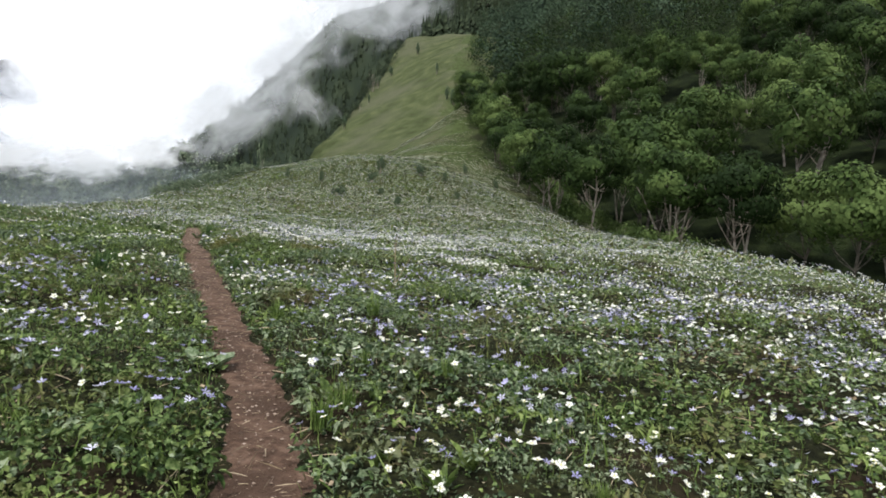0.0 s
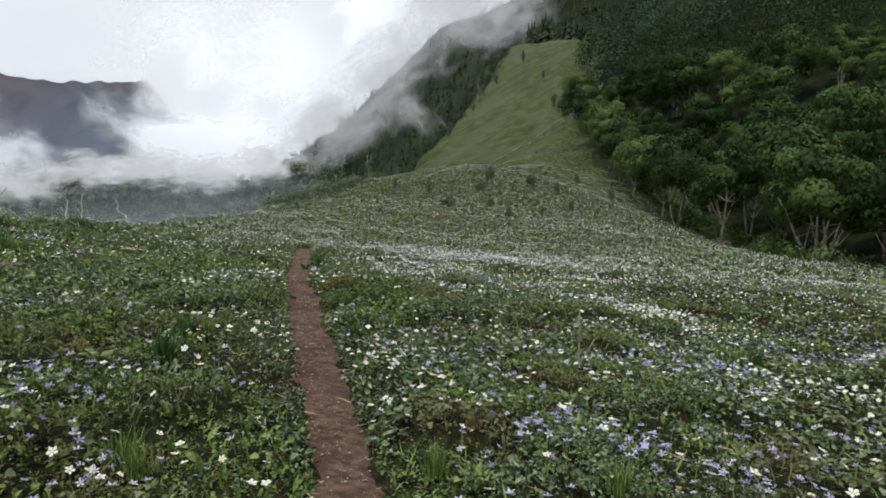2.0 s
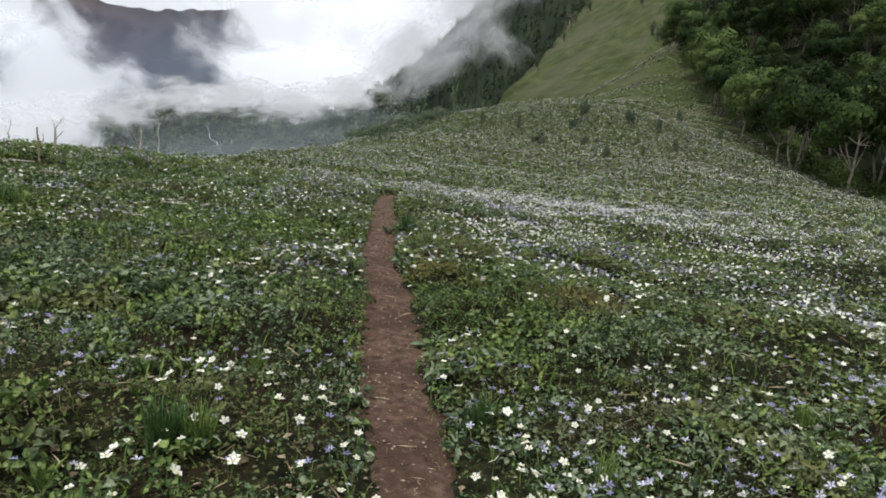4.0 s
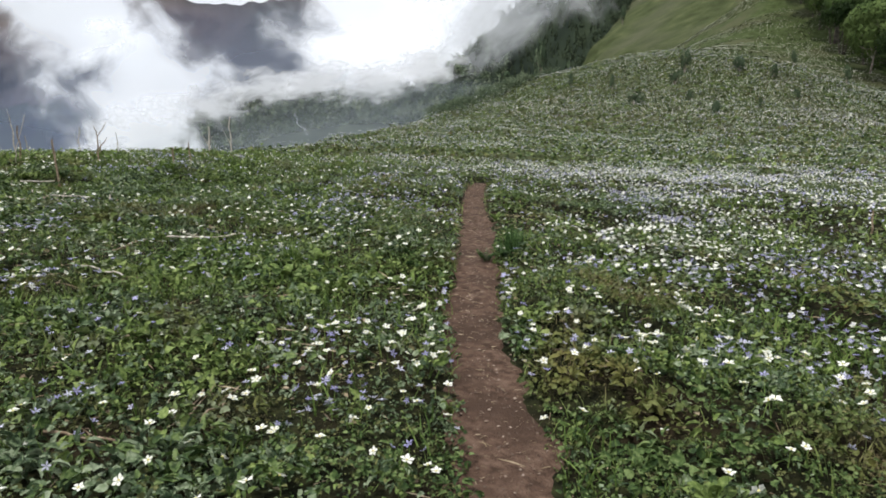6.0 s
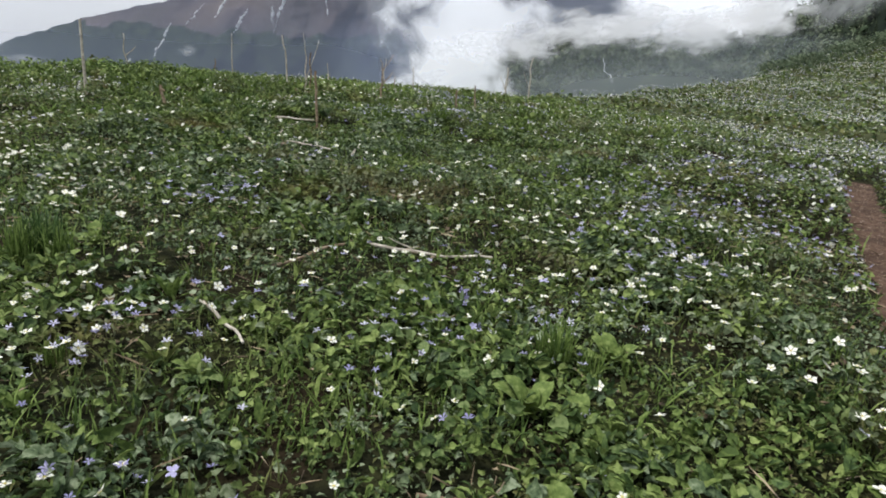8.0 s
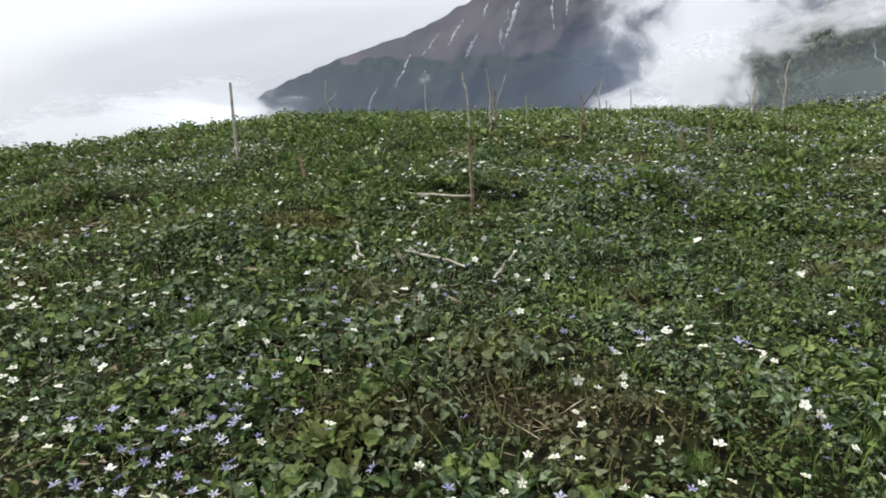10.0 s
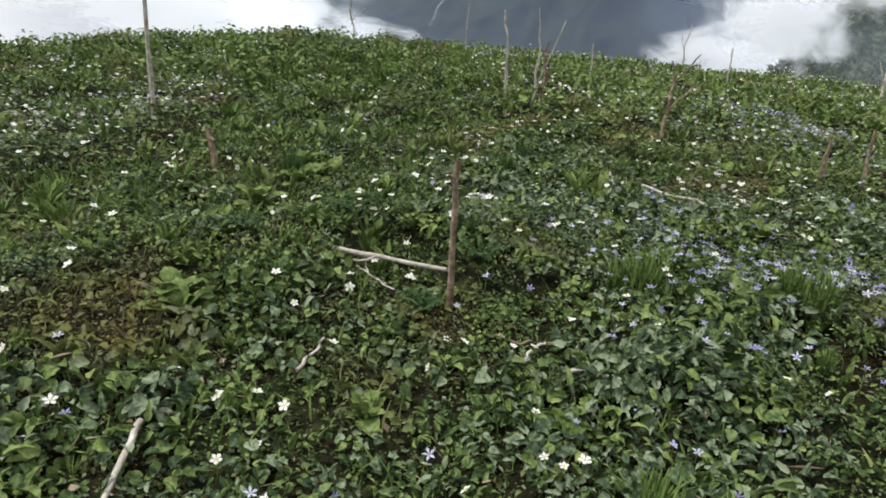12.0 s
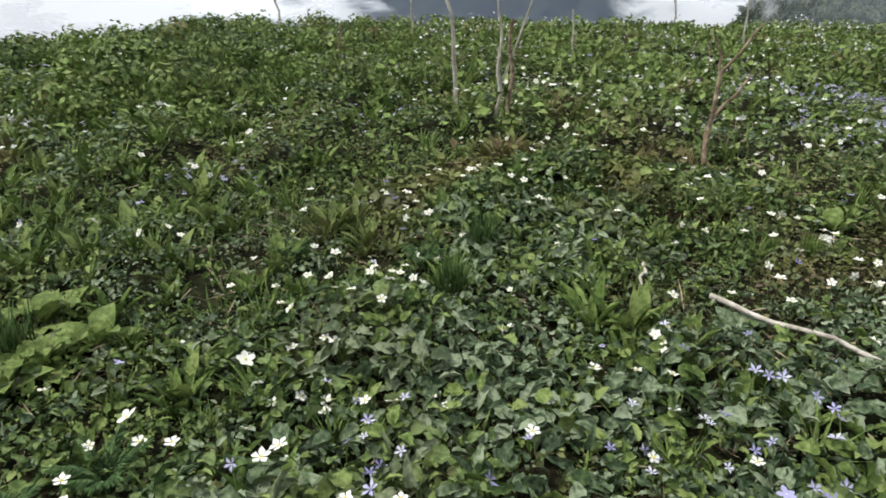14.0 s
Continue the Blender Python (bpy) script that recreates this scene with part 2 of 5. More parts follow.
def mesh_of(name, verts, faces, mat, flat=True, parent=None):
    """One mesh object from arrays of places and of faces with the same number of corners."""
    verts, faces = np.asarray(verts, np.float32), np.asarray(faces, np.int32)
    me = bpy.data.meshes.new(name)
    k = faces.shape[1]
    me.vertices.add(len(verts))
    me.vertices.foreach_set("co", verts.ravel())
    me.loops.add(faces.size)
    me.loops.foreach_set("vertex_index", faces.ravel())
    me.polygons.add(len(faces))
    me.polygons.foreach_set("loop_start", np.arange(len(faces), dtype=np.int32) * k)
    me.polygons.foreach_set("loop_total", np.full(len(faces), k, np.int32))
    if not flat:
        me.polygons.foreach_set("use_smooth", np.ones(len(faces), bool))
    me.update(calc_edges=True)
    me.materials.append(mat)
    ob = new(name, me)
    ob.parent = parent
    return ob


def grid_faces(nu, nv):
    i = np.arange(nu * nv).reshape(nu, nv)
    return np.stack([i[:-1, :-1].ravel(), i[1:, :-1].ravel(), i[1:, 1:].ravel(), i[:-1, 1:].ravel()], 1)


def steps_out(a, b, fine, limit_a, limit_b, growth=1.09):
    """Even fine steps from a to b, then ever wider ones out to the limits."""
    mid = list(np.arange(a, b + fine / 2, fine))
    up, s = [mid[-1]], fine
    while up[-1] < limit_b:
        s *= growth
        up.append(up[-1] + s)
    down, s = [mid[0]], fine
    while down[-1] > limit_a:
        s *= growth
        down.append(down[-1] - s)
    return np.array(down[:0:-1] + mid + up[1:])


gx = steps_out(-24, 8, 0.15, -2600, 2600, 1.07)
gy = steps_out(3, 25, 0.15, -2200, 2600, 1.07)
GX, GY = np.meshgrid(gx, gy, indexing="ij")
GZ = ground_z(GX, GY)
ground = mesh_of("ground", np.stack([GX.ravel(), GY.ravel(), GZ.ravel()], 1), grid_faces(len(gx), len(gy)), M_SHADED_TURF, flat=False)
ground.data.materials.append(M_RIDGE)
ground.data.materials.append(M_SHADED_WOODFLOOR)
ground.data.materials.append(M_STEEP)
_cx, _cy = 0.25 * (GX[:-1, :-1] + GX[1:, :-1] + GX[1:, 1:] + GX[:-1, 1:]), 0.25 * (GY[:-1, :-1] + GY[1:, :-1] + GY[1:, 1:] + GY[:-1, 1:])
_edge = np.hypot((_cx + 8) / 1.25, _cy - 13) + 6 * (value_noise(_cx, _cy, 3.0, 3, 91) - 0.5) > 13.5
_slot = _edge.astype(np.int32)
# slot 2: ground under the trees, coloured as if in their shade
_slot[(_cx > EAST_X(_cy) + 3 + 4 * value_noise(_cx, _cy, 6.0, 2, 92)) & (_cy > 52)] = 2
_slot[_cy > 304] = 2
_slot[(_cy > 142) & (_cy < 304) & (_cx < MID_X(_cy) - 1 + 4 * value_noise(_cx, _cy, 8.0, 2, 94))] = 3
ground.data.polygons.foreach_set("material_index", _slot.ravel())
tagged(ground, "uneven mountain meadow soil on a grassy ridge", "ground", kind="structure")

# the trodden path: a ribbon of bare earth with ragged edges
ns, nw = 700, 15
s_ = np.linspace(0.2, _trail_len[-1] - 0.3, ns)
px, py = TRAIL_X(s_), TRAIL_Y(s_)
dx, dy = np.gradient(px), np.gradient(py)
dl = np.hypot(dx, dy)
nx_, ny_ = -dy / dl, dx / dl
rag_l = 0.19 + 0.25 * (value_noise(s_, s_ * 0, 0.35, 5, 11) - 0.5) + 0.10 * (value_noise(s_, s_ * 0, 2.5, 2, 12) - 0.5)
rag_r = 0.19 + 0.25 * (value_noise(s_, s_ * 0, 0.35, 5, 13) - 0.5) + 0.10 * (value_noise(s_, s_ * 0, 2.5, 2, 14) - 0.5)
rag_l, rag_r = rag_l + 0.08 * smooth(9.0, 11.5, py), rag_r + 0.02 * smooth(9.0, 11.5, py)
u_ = np.linspace(-1, 1, nw)
off = np.where(u_ < 0, u_[None] * rag_r[:, None], u_[None] * rag_l[:, None])
TX, TY = px[:, None] + nx_[:, None] * off, py[:, None] + ny_[:, None] * off
TZ = ground_z(TX, TY) + 0.012 - 0.02 * (np.abs(u_)[None] ** 6) + 0.018 * (value_noise(TX, TY, 0.12, 4, 15) - 0.5)
trail = mesh_of("path", np.stack([TX.ravel(), TY.ravel(), TZ.ravel()], 1), grid_faces(ns, nw), M_SOIL, flat=False)
tagged(trail, "narrow trodden footpath of bare reddish-brown earth", "path", kind="structure")

# ---- distance: mountain, wooded spur, clouds ----
M_ROCK = material("mountain_rock", [(0.045, 0.041, 0.05), (0.095, 0.08, 0.086), (0.19, 0.15, 0.135)], 0.004, 0.95, 0.8, 0.02, detail=10,
                  second=(0.04, 0.042, 0.045), second_scale=0.002, second_at=(0.4, 0.6), spec=0.05)
M_FARWOOD = material("far_forest_floor", [(0.014, 0.02, 0.016), (0.026, 0.036, 0.024), (0.04, 0.052, 0.03)], 0.03, 0.95, 0.8, 0.06, detail=8, spec=0.03)
M_SNOW = material("old_snow", [(0.7, 0.72, 0.76), (0.82, 0.84, 0.88)], 0.05, 0.7)
M_WATER = material("falling_water", [(0.6, 0.64, 0.68), (0.8, 0.82, 0.85)], 0.2, 0.4)
HOME = (-4.0, 12.0, 2.0)


def far_point(az, el, d):
    """The place seen from the meadow at a heading (degrees from +y towards -x), a height angle and a distance in plan."""
    az = np.radians(az)
    return HOME[0] - np.sin(az) * d, HOME[1] + np.cos(az) * d, HOME[2] + np.tan(np.radians(el)) * d


crest_el = pchip([-10, 20, 36, 42, 46, 51, 55, 60, 66, 72, 77, 80, 84, 89, 95, 105, 120, 145],
                 [-6, -4, 0.5, 6, 10.2, 9.6, 9.3, 10.5, 11.3, 9.6, 7.0, 5.4, 3.6, 2.1, -0.2, -4.6, -7.5, -9.0])


def mountain_place(az, v):
    """A place on the far mountain: v is 0 at its foot and 1 at its crest."""
    rib = value_noise(az * 10, v * 240, 46.0, 6, 21) - 0.5
    gully = np.abs(value_noise(az * 10 + v * 90, v * 90, 24.0, 5, 22) - 0.5)
    d = 1500 + 1400 * v + 420 * rib * np.sin(np.pi * np.clip(v, 0, 1)) - 380 * gully * np.sin(np.pi * np.clip(v, 0.02, 1))
    top = crest_el(az) + 0.5 * (value_noise(az * 10, az * 0, 9.0, 4, 23) - 0.5)
    foot = -16.0
    el = foot + (top - foot) * (1 - (1 - v) ** 1.25)
    return far_point(az, el, d)


az_ = np.linspace(-10, 145, 520)
v_ = np.linspace(0, 1.0, 150)
AZ, VV = np.meshgrid(az_, v_, indexing="ij")
MX, MY, MZ = mountain_place(AZ, VV)
_el = np.degrees(np.arctan2(MZ - HOME[2], np.hypot(MX - HOME[0], MY - HOME[1])))
_faces = grid_faces(len(az_), len(v_))
_wooded = (_el + 1.7 * (value_noise(AZ * 10, VV * 60, 14.0, 5, 24) - 0.5)).ravel()[_faces].mean(1) < 1.5
_places = np.stack([MX.ravel(), MY.ravel(), MZ.ravel()], 1)
mountain_wood = mesh_of("backdrop_mountain_forest", _places, _faces[_wooded], M_FARWOOD, flat=False)
tagged(mountain_wood, "dark forested lower slopes of a far mountain", "mountain", kind="structure")
mountain = mesh_of("backdrop_mountain", _places, _faces[~_wooded], M_ROCK, flat=False)
tagged(mountain, "high rocky purple-brown mountain across the valley", "mountain", kind="structure")


def snow_streak(a0, e0, a1, e1, wide, seed):
    """A ragged strip of old snow down a gully of the mountain."""
    rng = np.random.RandomState(seed)
    n = 26
    t = np.linspace(0, 1, n)
    az = a0 + (a1 - a0) * t + 0.16 * np.cumsum(rng.randn(n)) / 4
    el = e0 + (e1 - e0) * t
    w = 1.1 * wide * np.sin(np.pi * (0.08 + 0.88 * t)) * (0.5 + rng.rand(n))
    w[rng.rand(n) < 0.25] *= 0.1
    d = np.full(n, 1750.0)
    lx, ly, lz = far_point(az - w / 2, el, d)
    rx, ry, rz = far_point(az + w / 2, el, d)
    mx_, my_, mz_ = far_point(az, el, d - 6)
    v = np.stack([np.stack([lx, ly, lz], 1), np.stack([mx_, my_, mz_], 1), np.stack([rx, ry, rz], 1)], 0).reshape(-1, 3)
    ob = mesh_of("snow_streak", v, grid_faces(3, n), M_SNOW, flat=False)
    return tagged(ob, "ragged white streak of old snow in a mountain gully", "snow", group="snow streaks on the mountain")


for _i, (_a0, _e0, _a1, _e1, _w) in enumerate([
        (79.6, 4.5, 80.9, 2.3, 0.22), (84.2, 1.8, 85.9, -0.9, 0.16), (87.0, -0.8, 88.4, -3.0, 0.14), (78.5, 3.2, 79.6, 1.2, 0.28),
        (74.7, 6.6, 76.7, 1.6, 0.26), (72.4, 6.4, 72.7, 3.0, 0.18), (76.5, 3.6, 76.5, 2.1, 0.24), (70.8, 7.0, 71.3, 4.2, 0.18),
        (81.8, 3.4, 83.2, 1.6, 0.10), (77.6, 5.6, 77.9, 4.4, 0.14), (73.6, 7.4, 74.4, 5.8, 0.16), (75.9, 5.0, 76.2, 4.0, 0.10)]):
    snow_streak(_a0, _e0, _a1, _e1, _w, 40 + _i)

# the wooded spur that runs down into the valley
spur_el = pchip([10, 19, 23, 26, 30, 34, 38, 43, 50, 53, 57, 64, 90], [21, 18, 16.5, 13.6, 9.6, 6.0, 3.2, 2.4, 2.6, 2.2, 0.4, -8.0, -20.0])
saz = np.linspace(10, 90, 220)
sv = np.linspace(0, 1, 50)
SA, SV = np.meshgrid(saz, sv, indexing="ij")


def spur_place(az, v):
    top = spur_el(az) + 0.7 * (value_noise(az * 10, az * 0, 22.0, 4, 31) - 0.5)
    el = -24 + (top + 24) * v ** 0.8
    d = 300 + 5.0 * np.clip(az - 20, 0, 60) + 260 * v + 60 * (value_noise(az * 10, v * 20, 30.0, 4, 32) - 0.5)
    return far_point(az, el, d)


SX, SY, SZ = spur_place(SA, SV)
spur = mesh_of("backdrop_spur", np.stack([SX.ravel(), SY.ravel(), SZ.ravel()], 1), grid_faces(len(saz), len(sv)), M_FARWOOD, flat=False)
tagged(spur, "steep wooded spur dropping into a misty valley", "hillside", kind="structure")

_n = 22
_t = np.linspace(0, 1, _n)
_az = 49.3 - 0.35 * _t - 0.5 * smooth(0.55, 0.75, _t) + 0.05 * np.sin(_t * 17)
_w = 0.02 + 0.10 * _t ** 3
_lx, _ly, _lz = far_point(_az - _w, 0.9 - 1.9 * _t, 600.0)
_rx, _ry, _rz = far_point(_az + _w, 0.9 - 1.9 * _t, 600.0)
_cx, _cy, _cz = far_point(_az, 0.9 - 1.9 * _t, 595.0)
waterfall = mesh_of("waterfall", np.stack([np.stack([_lx, _ly, _lz], 1), np.stack([_cx, _cy, _cz], 1), np.stack([_rx, _ry, _rz], 1)], 0).reshape(-1, 3), grid_faces(3, _n), M_WATER, flat=False)
tagged(waterfall, "thin white waterfall on the wooded valley side", "waterfall")


def cloud_material(name, lo, hi, most, noise_scale, tint=(0.97, 0.975, 1.0), glow_by=0.32):
    """Soft vapour: scatters light, has an added glow of strength glow_by, thins out to nothing at ragged edges."""
    m = bpy.data.materials.new(name)
    m.use_nodes = True
    n, l = m.node_tree.nodes, m.node_tree.links
    n.clear()
    out = n.new("ShaderNodeOutputMaterial")
    co, info = n.new("ShaderNodeTexCoord"), n.new("ShaderNodeObjectInfo")
    shift = n.new("ShaderNodeVectorMath")
    shift.operation = "MULTIPLY_ADD"
    cmb = n.new("ShaderNodeCombineXYZ")
    l.new(info.outputs["Random"], cmb.inputs[0])
    l.new(info.outputs["Random"], cmb.inputs[2])
    shift.inputs[1].default_value = (37, 37, 53)
    l.new(cmb.outputs[0], shift.inputs[0])
    l.new(co.outputs["Object"], shift.inputs[2])
    tex = n.new("ShaderNodeTexNoise")
    tex.inputs["Scale"].default_value, tex.inputs["Detail"].default_value, tex.inputs["Roughness"].default_value = noise_scale, 5.0, 0.52
    tex.inputs["Distortion"].default_value = 0.35
    l.new(shift.outputs[0], tex.inputs["Vector"])
    ln = n.new("ShaderNodeVectorMath")
    ln.operation = "LENGTH"
    l.new(co.outputs["Object"], ln.inputs[0])
    k = n.new("ShaderNodeMath")
    k.operation = "MULTIPLY_ADD"
    k.inputs[1].default_value, k.inputs[2].default_value = 1.5, -0.75
    l.new(tex.outputs["Fac"], k.inputs[0])
    sub = n.new("ShaderNodeMath")
    sub.operation = "SUBTRACT"
    l.new(k.outputs[0], sub.inputs[0])
    l.new(ln.outputs["Value"], sub.inputs[1])
    r = n.new("ShaderNodeMapRange")
    r.interpolation_type = "SMOOTHSTEP"
    r.inputs["From Min"].default_value, r.inputs["From Max"].default_value = lo, hi
    r.inputs["To Max"].default_value = most
    l.new(sub.outputs[0], r.inputs["Value"])
    edge = n.new("ShaderNodeMapRange")
    edge.interpolation_type = "SMOOTHSTEP"
    edge.inputs["From Min"].default_value, edge.inputs["From Max"].default_value = 1.0, 0.75
    l.new(ln.outputs["Value"], edge.inputs["Value"])
    mul = n.new("ShaderNodeMath")
    mul.operation = "MULTIPLY"
    l.new(r.outputs["Result"], mul.inputs[0])
    l.new(edge.outputs["Result"], mul.inputs[1])
    d, t, mx = n.new("ShaderNodeBsdfDiffuse"), n.new("ShaderNodeBsdfTranslucent"), n.new("ShaderNodeMixShader")
    d.inputs["Color"].default_value = t.inputs["Color"].default_value = (*tint, 1)
    mx.inputs[0].default_value = 0.5
    l.new(d.outputs[0], mx.inputs[1])
    l.new(t.outputs[0], mx.inputs[2])
    # vapour gives off no light itself; this emission is added to brighten it
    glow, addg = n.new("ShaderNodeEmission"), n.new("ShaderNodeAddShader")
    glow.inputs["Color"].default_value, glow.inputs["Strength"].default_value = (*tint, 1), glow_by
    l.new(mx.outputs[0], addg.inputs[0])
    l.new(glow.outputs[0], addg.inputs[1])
    tr, fin = n.new("ShaderNodeBsdfTransparent"), n.new("ShaderNodeMixShader")
    l.new(mul.outputs[0], fin.inputs[0])
    l.new(tr.outputs[0], fin.inputs[1])
    l.new(addg.outputs[0], fin.inputs[2])
    l.new(fin.outputs[0], out.inputs["Surface"])
    return m


# blue_haze and valley_haze: tinted see-through sheets standing in for aerial haze
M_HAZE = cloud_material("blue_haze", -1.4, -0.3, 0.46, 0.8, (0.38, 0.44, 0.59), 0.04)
M_FOG = cloud_material("grey_fog", -0.9, 0.0, 0.72, 2.3, (0.80, 0.82, 0.86), 0.06)
M_CLOUD = cloud_material("white_cloud", -0.84, -0.3, 1.0, 2.0, (0.925, 0.948, 0.99), 0.29)
M_VEIL = cloud_material("valley_mist", -0.9, -0.1, 0.92, 2.4, (0.86, 0.87, 0.90), 0.18)
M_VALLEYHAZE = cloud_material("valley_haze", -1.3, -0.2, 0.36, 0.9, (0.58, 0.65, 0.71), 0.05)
M_MIST = cloud_material("thin_mist", -0.6, 0.3, 0.55, 1.9, (0.88, 0.89, 0.92), 0.15)


def cloud(az, el, d, wide, high, mat, label, turn=0.0, seed=0):
    """A billowing bank of vapour, also used for the haze sheets, rounded towards the viewer. Sizes in degrees, as seen
    from the meadow.
    """
    u = np.linspace(-1, 1, 29)
    U, W = np.meshgrid(u, u, indexing="ij")
    r = np.hypot(U, W)
    bulge = -0.35 * np.sqrt(np.clip(1 - r * r, 0, 1)) - 0.10 * (value_noise(U * 10 + seed * 3, W * 10, 4.0, 3, 50 + seed) - 0.5)
    ob = mesh_of("cloud", np.stack([U.ravel(), bulge.ravel() * 0.3, W.ravel()], 1), grid_faces(29, 29), mat, flat=False)
    x, y, z = far_point(az, el, d)
    sx, sz = d * math.tan(radians(wide / 2)), d * math.tan(radians(high / 2))
    ob.matrix_world = Matrix.Translation((x, y, z)) @ Matrix.Rotation(radians(az), 4, "Z") @ Matrix.Rotation(radians(turn), 4, "Y") @ Matrix.Diagonal((sx, min(sx, sz), sz, 1))
    ob.visible_shadow = False
    return tagged(ob, label, "cloud", group="clouds in the valley")


_c = "billowing white cloud bank rising out of the valley"
_m = "thin grey mist drifting along the wooded spur"
cloud(38.5, 8.0, 900, 30, 22, M_CLOUD, _c, 8, 1)
cloud(33.0, 15.5, 880, 30, 20, M_CLOUD, _c, -25, 2)
cloud(24.0, 20.0, 860, 26, 14, M_CLOUD, _c, -30, 3)
cloud(44.0, 13.0, 1000, 17, 15, M_CLOUD, _c, 0, 17)
cloud(41.5, 5.0, 860, 19, 9, M_CLOUD, _c, 5, 18)
cloud(60.8, 2.0, 1150, 19, 17, M_CLOUD, _c, 0, 4)
cloud(64.5, 8.0, 1180, 17, 15, M_CLOUD, _c, 20, 5)
cloud(59.3, -1.5, 900, 15, 10, M_CLOUD, _c, 0, 7)
cloud(101.0, -2.5, 1300, 20, 8, M_CLOUD, _c, 5, 8)
cloud(94.0, -4.5, 1350, 17, 5, M_CLOUD, "low cloud at the foot of the mountain", 5, 9)
cloud(62.0, -4.5, 950, 22, 9, M_CLOUD, _c, 0, 21)
cloud(83.0, -0.3, 1300, 2.6, 1.8, M_MIST, "small white puff of cloud before the mountain", 0, 10)
cloud(32.0, 8.0, 270, 16, 9, M_FOG, _m, -42, 11)
cloud(26.5, 13.5, 265, 17, 10, M_FOG, _m, -48, 12)
cloud(22.0, 18.5, 255, 16, 11, M_FOG, _m, -40, 14)
cloud(25.0, 9.5, 262, 7, 9, M_MIST, _m, -40, 19)
cloud(17.5, 17.5, 410, 12, 9, M_FOG, _m, -20, 25)
cloud(108.0, -3.0, 1280, 26, 7, M_CLOUD, "low cloud at the foot of the mountain", 0, 23)
for _i, (_a, _e, _w, _h) in enumerate([(38.0, 4.4, 9, 4.5), (42.5, 3.2, 10, 4.5), (47.5, 3.4, 10, 4.0), (52.0, 3.0, 9, 4.5), (56.0, 1.6, 8, 5.0)]):
    cloud(_a, _e, 300, _w, _h, M_VEIL, "pale mist over the valley woods", -10, 60 + _i)
cloud(61.0, -1.2, 450, 11, 9, M_CLOUD, _c, 0, 70)
# bluish sheets added to imitate haze over the valley woods and the mountain
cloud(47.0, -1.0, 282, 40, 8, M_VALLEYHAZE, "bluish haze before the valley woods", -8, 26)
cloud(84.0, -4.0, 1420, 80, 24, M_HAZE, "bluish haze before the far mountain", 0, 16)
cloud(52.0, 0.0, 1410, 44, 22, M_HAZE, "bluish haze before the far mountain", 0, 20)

# ---- trees ----
M_BARK = material("birch_bark", [(0.10, 0.08, 0.066), (0.25, 0.21, 0.18), (0.42, 0.38, 0.34)], 3.0, 0.9, 0.5, 12)
M_TRUNK = material("dark_bark", [(0.03, 0.026, 0.022), (0.075, 0.066, 0.056), (0.15, 0.13, 0.11)], 3.0, 0.9, 0.5, 12, spec=0.1)
M_LEAF = material("tree_leaves", [(0.012, 0.024, 0.007), (0.038, 0.066, 0.018), (0.102, 0.146, 0.046)], 0.35, 0.7, island=0.16, through=0.12, each=0.42, spec=0.08,
                  coords="Object")
M_CONIFER = material("conifer_needles", [(0.02, 0.03, 0.018), (0.035, 0.05, 0.028), (0.055, 0.07, 0.04)], 0.6, 0.8, island=0.3, spec=0.08)
# leaf colour paled towards grey to imitate valley mist; the bushes share it
M_VALLEYLEAF = material("mist_paled_leaves", [(0.03, 0.048, 0.03), (0.075, 0.105, 0.06), (0.17, 0.20, 0.13)], 0.06, 0.8, island=0.3, spec=0.08)
# paler, bluish base colour: the haze of distance is put into these leaves
M_HAZED_FARLEAF = material("hazed_far_leaves", [(0.022, 0.038, 0.026), (0.04, 0.064, 0.038), (0.066, 0.098, 0.054)], 0.03, 0.8, island=0.2, spec=0.08)


def tube(points, radii, sides=7):
    """Places and faces of a bent tapering round limb."""
    pts = np.asarray(points, float)
    n = len(pts)
    d = np.gradient(pts, axis=0)
    d /= np.linalg.norm(d, axis=1)[:, None]
    ref = np.where(np.abs(d[:, 2:3]) > 0.9, [[1.0, 0, 0]], [[0, 0, 1.0]])
    a = np.cross(d, ref)
    a /= np.linalg.norm(a, axis=1)[:, None]
    b = np.cross(d, a)
    th = np.linspace(0, 2 * np.pi, sides, endpoint=False)
    ring = a[:, None] * np.cos(th)[None, :, None] + b[:, None] * np.sin(th)[None, :, None]
    v = (pts[:, None] + ring * np.asarray(radii)[:, None, None]).reshape(-1, 3)
    i = np.arange(n * sides).reshape(n, sides)
    j = np.roll(i, -1, axis=1)
    f = np.stack([i[:-1].ravel(), j[:-1].ravel(), j[1:].ravel(), i[1:].ravel()], 1)
    return v, f


def join(pieces):
    vs, fs, k = [], [], 0
    for v, f in pieces:
        vs.append(v)
        fs.append(np.asarray(f) + k)
        k += len(v)
    return np.concatenate(vs), np.concatenate(fs)


def limb(rng, start, way, length, r0, r1, bend=0.25, n=7):
    p, d, out = np.array(start, float), np.array(way, float), []
    d /= np.linalg.norm(d)
    for _ in range(n):
        out.append(p.copy())
        d = d + rng.randn(3) * bend * 0.4
        d /= np.linalg.norm(d)
        p = p + d * length / (n - 1)
    return np.array(out), np.linspace(r0, r1, n)


